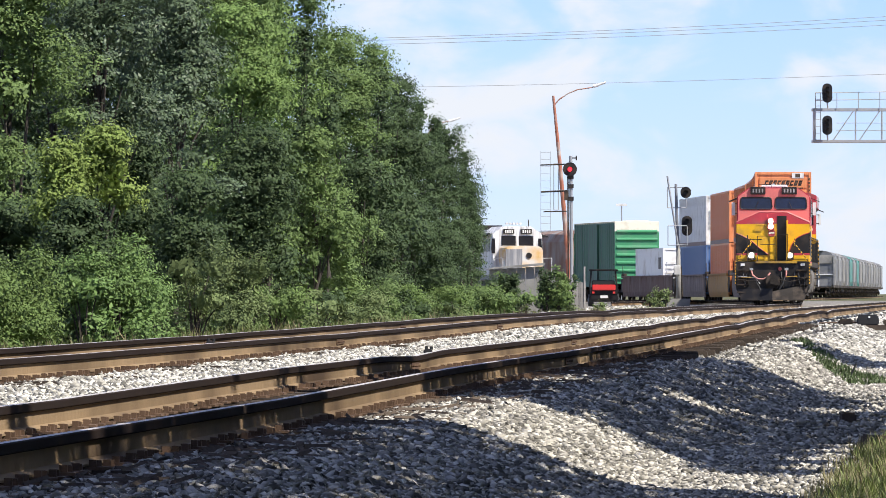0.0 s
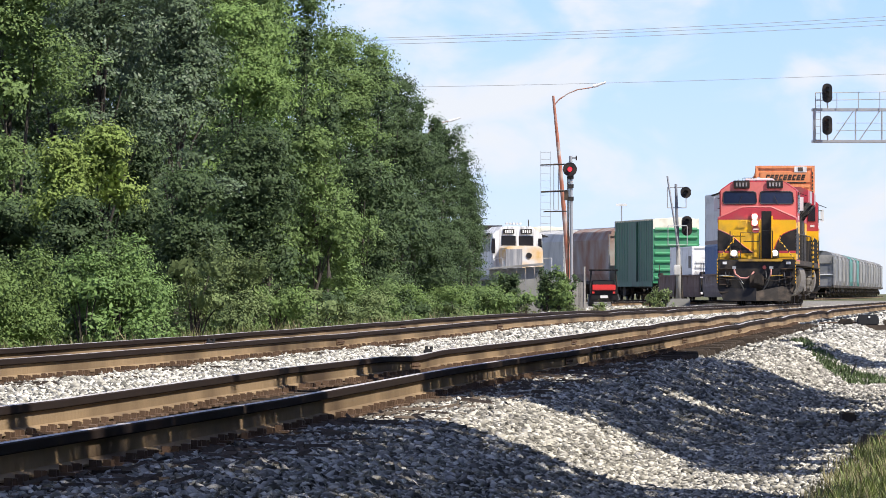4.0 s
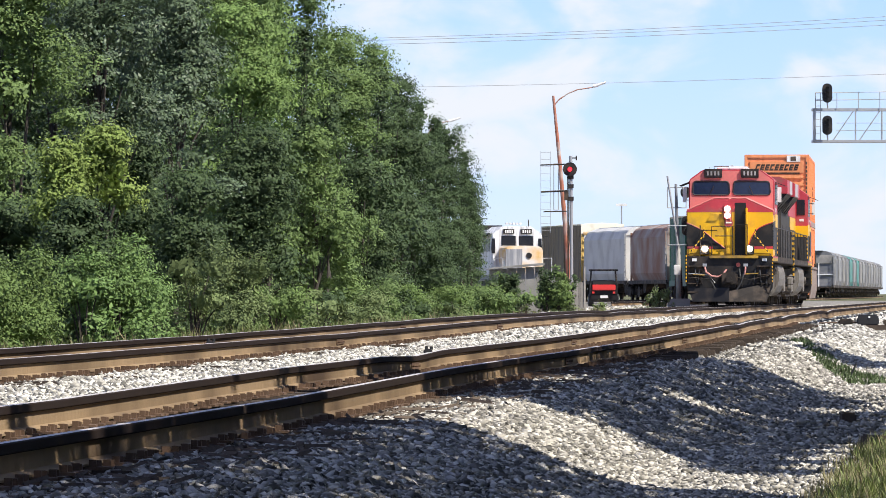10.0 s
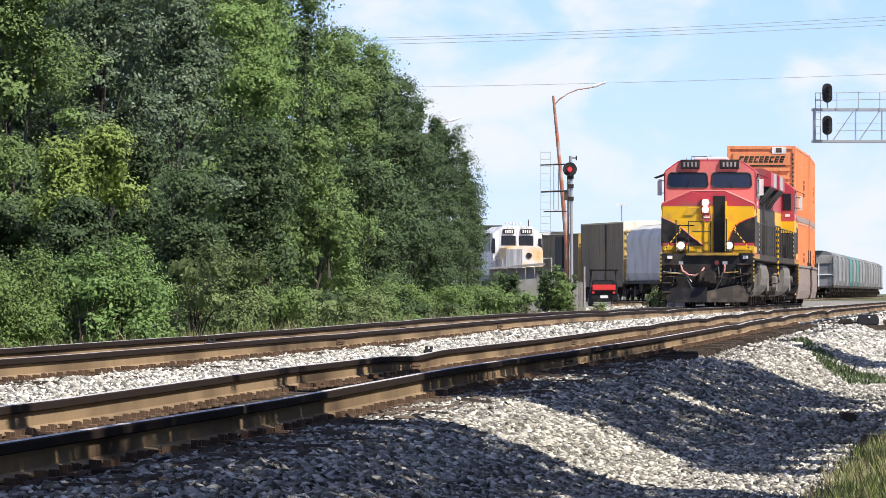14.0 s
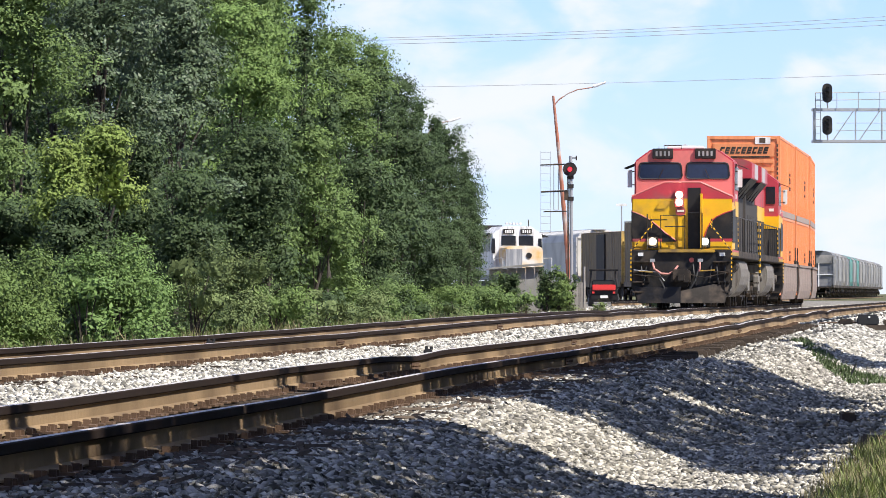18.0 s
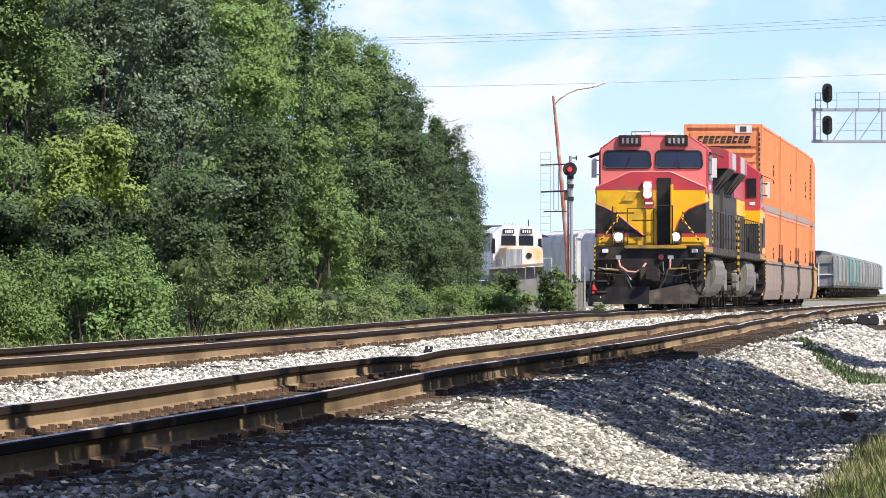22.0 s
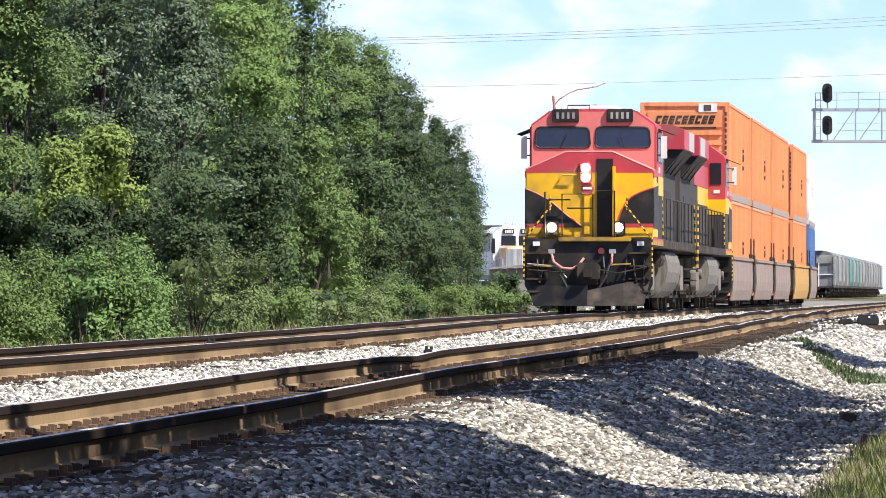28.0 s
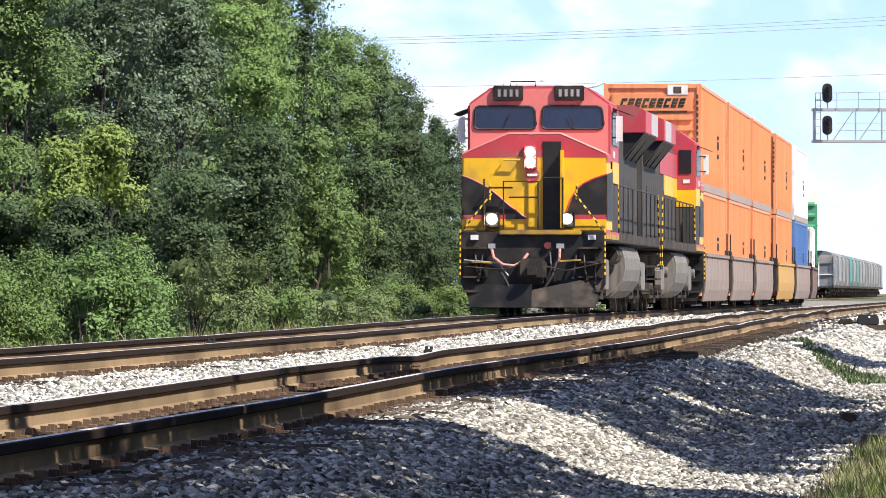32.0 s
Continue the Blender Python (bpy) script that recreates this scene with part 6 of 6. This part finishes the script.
# ---------- the yard behind ----------
def parked_locomotive():
    y = 384.0
    m = pose(at_view(941, 0, y).x, y, 0.42, 0, 0, 14.0)
    own = thing("parked_locomotive", "old grey and white diesel locomotive with a peeling yellow nose, parked", "locomotive", m=m)
    W = 1.5
    part("deck", G().box(-W, W, 0.4, 20, 1.35, 1.6), M["oldgrey"], own, bevel=0.03)
    part("skirt", G().box(-W + 0.05, W - 0.05, 0.35, 0.6, 0.3, 1.4), M["oldgrey"], own)
    part("short_hood", G().prism([(-1.1, 1.6), (-1.1, 3.15), (-0.9, 3.3), (0.9, 3.3), (1.1, 3.15), (1.1, 1.6)], 1.6, 3.4), M["patchy"], own, "patchy yellow and white nose", bevel=0.06)
    part("nose_patch", G().box(-1.12, -0.15, 1.575, 1.62, 1.9, 3.12), M["oldgrey"], own, "bare grey patch")
    part("nose_lamp", G().disc((0.25, 1.58, 2.75), "y", 0.17, 0.06, 14), M["black"], own)
    cab = [(-W, 1.6), (-W, 4.0), (-0.85, 4.45), (0.85, 4.45), (W, 4.0), (W, 1.6)]
    part("cab", G().prism(cab, 3.3, 5.9), M["oldwhite"], own, "peeling white cab", bevel=0.04)
    for a, b in ((-0.95, -0.1), (0.1, 0.95)):
        part("windshield", G().box(a, b, 3.27, 3.31, 3.34, 3.90), M["darkglass"], own)
        part("number_board", G().box(a + 0.1, b - 0.1, 3.2, 3.32, 4.02, 4.3), M["black"], own)
        for k in range(4):
            x = (a + b) / 2 + (k - 1.5) * 0.13
            part("number_bar", G().box(x - 0.04, x + 0.04, 3.18, 3.2, 4.07, 4.25), M["white"], own)
    for s in (-1, 1):
        g = G().prism([(s * 1.40 - 0.14, 2.9), (s * 1.40 - 0.17, 3.2), (s * 1.40 - 0.14, 3.75), (s * 1.40 + 0.05, 3.75), (s * 1.40 + 0.07, 3.2), (s * 1.40 + 0.05, 2.9)], 3.26, 3.31)
        part("door_window", g, M["darkglass"], own, "tall dark cab door window")
        part("side_window", G().box(s * W - 0.02, s * W + 0.02, 3.9, 5.2, 3.0, 3.7), M["darkglass"], own)
        part("awning", G().panel([(s * W, 3.7, 4.05), (s * W, 5.5, 4.05), (s * 2.0, 5.5, 3.85), (s * 2.0, 3.7, 3.85)], 0.03), M["black"], own)
    part("hood", G().prism([(-1.0, 1.6), (-1.0, 4.1), (-0.8, 4.3), (0.8, 4.3), (1.0, 4.1), (1.0, 1.6)], 5.9, 19.5), M["oldgrey"], own, "streaked grey engine hood")
    for s in (-1, 1):
        for k in range(12):
            part("hood_door", G().box(s * 1.0 - 0.015, s * 1.0 + 0.015, 6.2 + k, 7.1 + k, 1.75, 3.5), M["oldgrey"], own)
        for k in range(10):
            part("stanchion", G().tube([(s * 1.46, 1.0 + k * 2, 1.6), (s * 1.46, 1.0 + k * 2, 2.6)], 0.02, 5), M["white"], own)
        part("handrail", G().tube([(s * 1.46, 1.0, 2.6), (s * 1.46, 19, 2.6)], 0.02, 5), M["white"], own)
    part("radiator", G().prism([(-1.0, 4.2), (-1.35, 4.35), (-1.35, 4.6), (1.35, 4.6), (1.35, 4.35), (1.0, 4.2)], 12, 18), M["black"], own)
    for k in range(5):
        part("horn", G().tube([(-0.5 + 0.2 * k, 4.2, 4.6), (-0.5 + 0.2 * k, 3.7, 4.62)], 0.03, 6, 0.07), M["white"], own)
    part("antenna", G().tube([(0.75, 3.6, 4.42), (0.75, 3.6, 4.85)], 0.03, 5), M["black"], own)
    truck(own, 4.0, 3), truck(own, 16.0, 3)
    part("fuel_tank", G().box(-1.3, 1.3, 7, 13, 0.4, 1.3), M["oldgrey"], own, bevel=0.1)


def parked_vehicle():
    y = 347.0
    base = at_view(1069, 0, y)
    own = thing("utility_vehicle", "small black off-road utility vehicle with a bright red tail panel", "utility vehicle", m=pose(base.x, y, 0.32))
    part("chassis", G().box(-0.72, 0.72, 0.1, 2.6, 0.3, 0.6), M["black"], own, bevel=0.04)
    part("tail_panel", G().box(-0.62, 0.60, -0.02, 0.12, 0.82, 1.12), M["utvred"], own, "bright red tail panel", bevel=0.04)
    part("cargo_bed", G().box(-0.72, 0.72, 0.1, 1.1, 0.6, 1.0), M["black"], own, bevel=0.03)
    part("bonnet", G().box(-0.6, 0.6, 2.0, 2.8, 0.6, 1.05), M["utvred"], own, bevel=0.08)
    part("seat", G().box(-0.6, 0.6, 1.15, 1.5, 0.6, 1.35), M["rubber"], own, bevel=0.05)
    for x in (-0.7, 0.7):
        for yy in (1.0, 2.2):
            part("roll_bar", G().tube([(x, yy, 0.95), (x * 0.9, yy + 0.1, 1.85)], 0.035, 6), M["black"], own)
    part("roof", G().box(-0.78, 0.78, 0.9, 2.4, 1.84, 1.92), M["black"], own, bevel=0.03)
    part("number_plate", G().box(-0.2, 0.2, -0.05, -0.02, 0.42, 0.56), M["white"], own, "pale plate")
    for x in (-0.56, 0.52):
        part("tail_lamp", G().box(x - 0.06, x + 0.06, -0.04, 0.0, 0.66, 0.76), M["utvred"], own)
    for x in (-0.66, 0.66):
        for yy in (0.5, 2.3):
            w = part("wheel", G().disc((x, yy, 0.32), "x", 0.32, 0.24, 18), M["rubber"], own)
            part("hub", G().disc((x + (0.125 if x > 0 else -0.125), yy, 0.32), "x", 0.14, 0.02, 10), M["silver"], w)


def build_yard():
    parked_locomotive()
    parked_vehicle()
    # weathered plank fence
    own = thing("plank_fence", "short fence of grey weathered upright planks", "fence")
    y = 262.0
    for k in range(7):
        a, b = at_view(1006 + k * 4.4, 540, y), at_view(1010 + k * 4.4, 498 + (k % 3), y)
        part("plank", G().box(a.x, b.x, y, y + 0.03, 0.2, b.z), M["wood"], own)
    for py in (508, 530):
        a, b = at_view(1005, py, y), at_view(1037, py, y)
        part("rail", G().box(a.x, b.x, y + 0.035, y + 0.09, a.z - 0.05, a.z + 0.05), M["wood"], own)
    own = thing("fence_post", "thin pale post beside the plank fence", "post")
    part("post", G().tube([at_view(1034, 545, y - 1), at_view(1034, 472, y - 1)], 0.04, 7), M["wood"], own)
    shed = thing("lean_to", "low dark tarred shed under the creeper", "shed", m=pose(at_view(983, 0, 258).x, 258, 0.2))
    part("walls", G().box(-0.5, 0.5, 0, 1.6, 0, 1.05), M["frame"], shed)
    part("roof", G().prism([(-0.58, 1.05), (0.58, 1.05), (0.58, 1.1), (0, 1.22), (-0.58, 1.1)], -0.08, 1.7), M["frame"], shed)
    # concrete retaining slabs under the creeper
    own = thing("concrete_wall", "row of weathered concrete slabs half hidden by creeper", "wall", kind="structure")
    y = 258.0
    for k in range(6):
        a, b = at_view(866 + k * 16, 548, y), at_view(881.4 + k * 16, 477 - k, y)
        part("slab", G().box(a.x, b.x, y, y + 0.2, 0.1, b.z), M["concrete"], own)
    a, b = at_view(860, 476, y), at_view(964, 468, y)
    part("coping", G().prism([(a.x, a.z - 0.03), (b.x, b.z - 0.03), (b.x, b.z + 0.06), (a.x + 0.3, a.z + 0.06)], y - 0.25, y + 2.4), M["concrete"], own, "pale flat concrete roof slab")
    for k in range(2):
        a, b = at_view(964 + k * 14, 548, y + 1.0), at_view(976 + k * 14, 494 + 4 * k, y + 1.0)
        part("slab", G().box(a.x, b.x, y + 1.0, y + 1.2, 0.1, b.z), M["concrete"], own)
    for i, (px, top, w, yy, leaf) in enumerate(((845, 490, 1.5, 246, "mid"), (872, 490, 1.2, 249, "dark"), (815, 492, 1.5, 240, "mid"), (900, 481, 1.1, 256, "dark"), (968, 474, 0.9, 255, "dark"), (988, 463, 1.2, 255, "bush"),
                                                (1006, 472, 0.9, 255, "dark"), (975, 492, 1.2, 256, "dark"), (992, 506, 1.0, 256, "dark"), (785, 496, 1.6, 233, "mid"), (760, 492, 1.6, 227, "mid"), (886, 479, 1.1, 256, "bush"), (913, 483, 1.1, 256, "dark"), (962, 492, 0.6, 256, "dark"), (930, 526, 0.6, 255, "pale"), (862, 500, 1.4, 244, "mid"), (835, 506, 1.4, 238, "mid"))):
        s = 11800.0 / yy
        bush((px - 784) / s, yy, w, (519 - top) / s + 0.9, leaf, 900 + i, "leafy creeper overgrowing a low wall", leaves=2600, size=0.05)
    for i, (px, top, w, yy) in enumerate(((1166, 512, 0.9, 290), (1150, 522, 0.7, 288), (1178, 518, 0.8, 292), (1060, 535, 0.8, 262), (1010, 536, 0.9, 248), (985, 540, 0.9, 245))):
        s = 11800.0 / yy
        bush((px - 784) / s, yy, w, (519 - top) / s + 0.9, "pale", 960 + i, "tall weeds beside the tracks", leaves=420, size=0.045)
    # standing string of hoppers far off
    k0 = 0.084
    cars = {}
    order = ["darkhop", "grafw", "creamhop", "darkhop", "teal", "grafw", "teal", "creamhop", "grafw", "darkhop", "creamhop", "grafw", "creamhop", "grafw", "darkhop", "grafw"]
    labels = {"grafw": "distant weathered white covered hopper car", "greyhop": "distant grey covered hopper car", "rusthop": "distant rust-stained covered hopper car", "teal": "distant teal-green covered hopper car",
              "creamhop": "distant dirty cream covered hopper car", "darkhop": "distant dark grey covered hopper car with pale end frames"}
    for i, key in enumerate(order):
        y = 672 + i * 17.0
        m = pose(39.0 + k0 * (y - 686), y, 0.55, 0, 0, -math.degrees(math.atan(k0)))
        if key in cars:
            copy_thing(cars[key], m)
        else:
            ob, _ = hopper(labels[key], M[key], 16.6, 4.75, group="standing hopper cars")
            ob.matrix_basis = m
            cars[key] = ob
            if key == "darkhop":
                part("end_top", G().box(-1.3, 1.3, 1.08, 1.19, 3.45, 4.3), M["creamhop"], ob, "pale upper end sheet")
                part("end_post", G().box(-0.06, 0.06, 1.04, 1.15, 1.1, 3.45), M["white"], ob)
                part("end_beam", G().box(-1.4, 1.4, 1.03, 1.16, 2.3, 2.38), M["white"], ob)
                part("side_streak", G().box(1.53, 1.575, 1.25, 9.0, 1.3, 3.9), M["creamhop"], ob, "dirty cream painted side panel")


def far_track():
    """Track under the standing hoppers."""
    k0 = 0.084
    for side in (-1, 1):
        build_rail("rail", [(39.0 + k0 * (y - 686) + side * 0.755, y, 0.55, math.atan(k0)) for y in range(330, 1000, 10)], "rust-brown yard rail")


build_signals()
build_yard()
far_track()


# ---------- small things along the line ----------
def build_small():
    # switch machine and its rods beside the second track
    y = 163.0
    b = at_view(1536, 0, y)
    own = thing("switch_machine", "squat dark grey switch machine on timbers beside the rails", "switch machine", m=pose(b.x, y, 0.10, 0, 0, -5) @ Matrix.Scale(0.75, 4))
    part("timber", G().box(-1.6, 0.9, -0.5, -0.25, 0.0, 0.16), M["tie"], own)
    part("timber", G().box(-1.6, 0.9, 0.25, 0.5, 0.0, 0.16), M["tie"], own)
    part("case", G().prism([(-0.35, 0.16), (-0.35, 0.42), (-0.25, 0.5), (0.25, 0.5), (0.35, 0.42), (0.35, 0.16)], -0.45, 0.45), M["rubber"], own, bevel=0.03)
    part("motor", G().box(-0.95, -0.5, -0.3, 0.3, 0.16, 0.36), M["frame"], own, bevel=0.04)
    part("junction_box", G().box(0.5, 0.85, -0.25, 0.2, 0.16, 0.34), M["frame"], own, bevel=0.03)
    part("rod", G().tube([(-1.6, 0, 0.22), (-0.3, 0, 0.25)], 0.03, 6), M["steel"], own)
    part("lamp", G().disc((0.05, -0.46, 0.42), "y", 0.035, 0.03, 12), M["white"], own, "small pale reflector")
    # pale rag between the tracks and a dark lump on the rail foot
    RY = 74.5
    RX = (602 - 784) / 11800.0 * RY
    own = thing("rag", "crumpled white rag lying on the gravel", "rag", m=pose(RX, RY, ground_z(RX, RY) + 0.03) @ Matrix.Scale(0.6, 4))
    rng = random.Random(3)
    v = [(0.26 * i - 0.13 * 3, 0.3 * j - 0.45, 0.03 + 0.09 * rng.random()) for j in range(4) for i in range(4)]
    f = [(j * 4 + i, j * 4 + i + 1, (j + 1) * 4 + i + 1, (j + 1) * 4 + i) for j in range(3) for i in range(3)]
    rag = part("cloth", G().add([(0.6 * a, b, c) for a, b, c in v], f), M["white"], own)
    for px, py, y, u in ((722, 622, 75, 3.445), (528, 604, 77, 0.755)):
        z = (table(SECOND_Z, y) if u > 2 else table(MAIN_Z, y))
        x = line_x(y) + u
        own = thing("rail_lubricator" if u > 2 else "rail_clamp", "small dark steel clamp fixed to the rail", "rail clamp", m=pose(x, y, z) @ Matrix.Scale(0.55, 4))
        part("clamp", G().box(-0.16, 0.02, -0.12, 0.12, -0.12, 0.04), M["rubber"], own, bevel=0.02)
        part("bolt", G().disc((-0.1, -0.05, 0.06), "z", 0.035, 0.09, 8), M["rubber"], own)
        part("bolt", G().disc((0.0, 0.08, 0.06), "z", 0.035, 0.07, 8), M["rubber"], own)
    # iron stake in the shoulder
    y = 105.0
    b = at_view(1508, 0, y)
    own = thing("iron_stake", "short dark iron stake driven into the gravel", "stake", m=pose(b.x, y, ground_z(b.x, y) - 0.05))
    part("stake", G().tube([(-0.06, 0, 0), (0.06, 0, 0.28)], 0.018, 6), M["rubber"], own)
    # broken ties in the ditch
    for px, y, L in ((1552, 61, 0.62), (1500, 72, 0.4)):
        x = (px - 784) / 11800.0 * y
        own = thing("broken_tie", "broken dark tie half buried in the ditch", "timber", "broken ties", m=pose(x, y, ground_z(x, y) + 0.02, 4, 0, 70 + px % 40))
        part("timber", G().box(-L / 2, L / 2, -0.08, 0.08, -0.06, 0.10), M["tie"], own, bevel=0.02)


build_small()


motions()
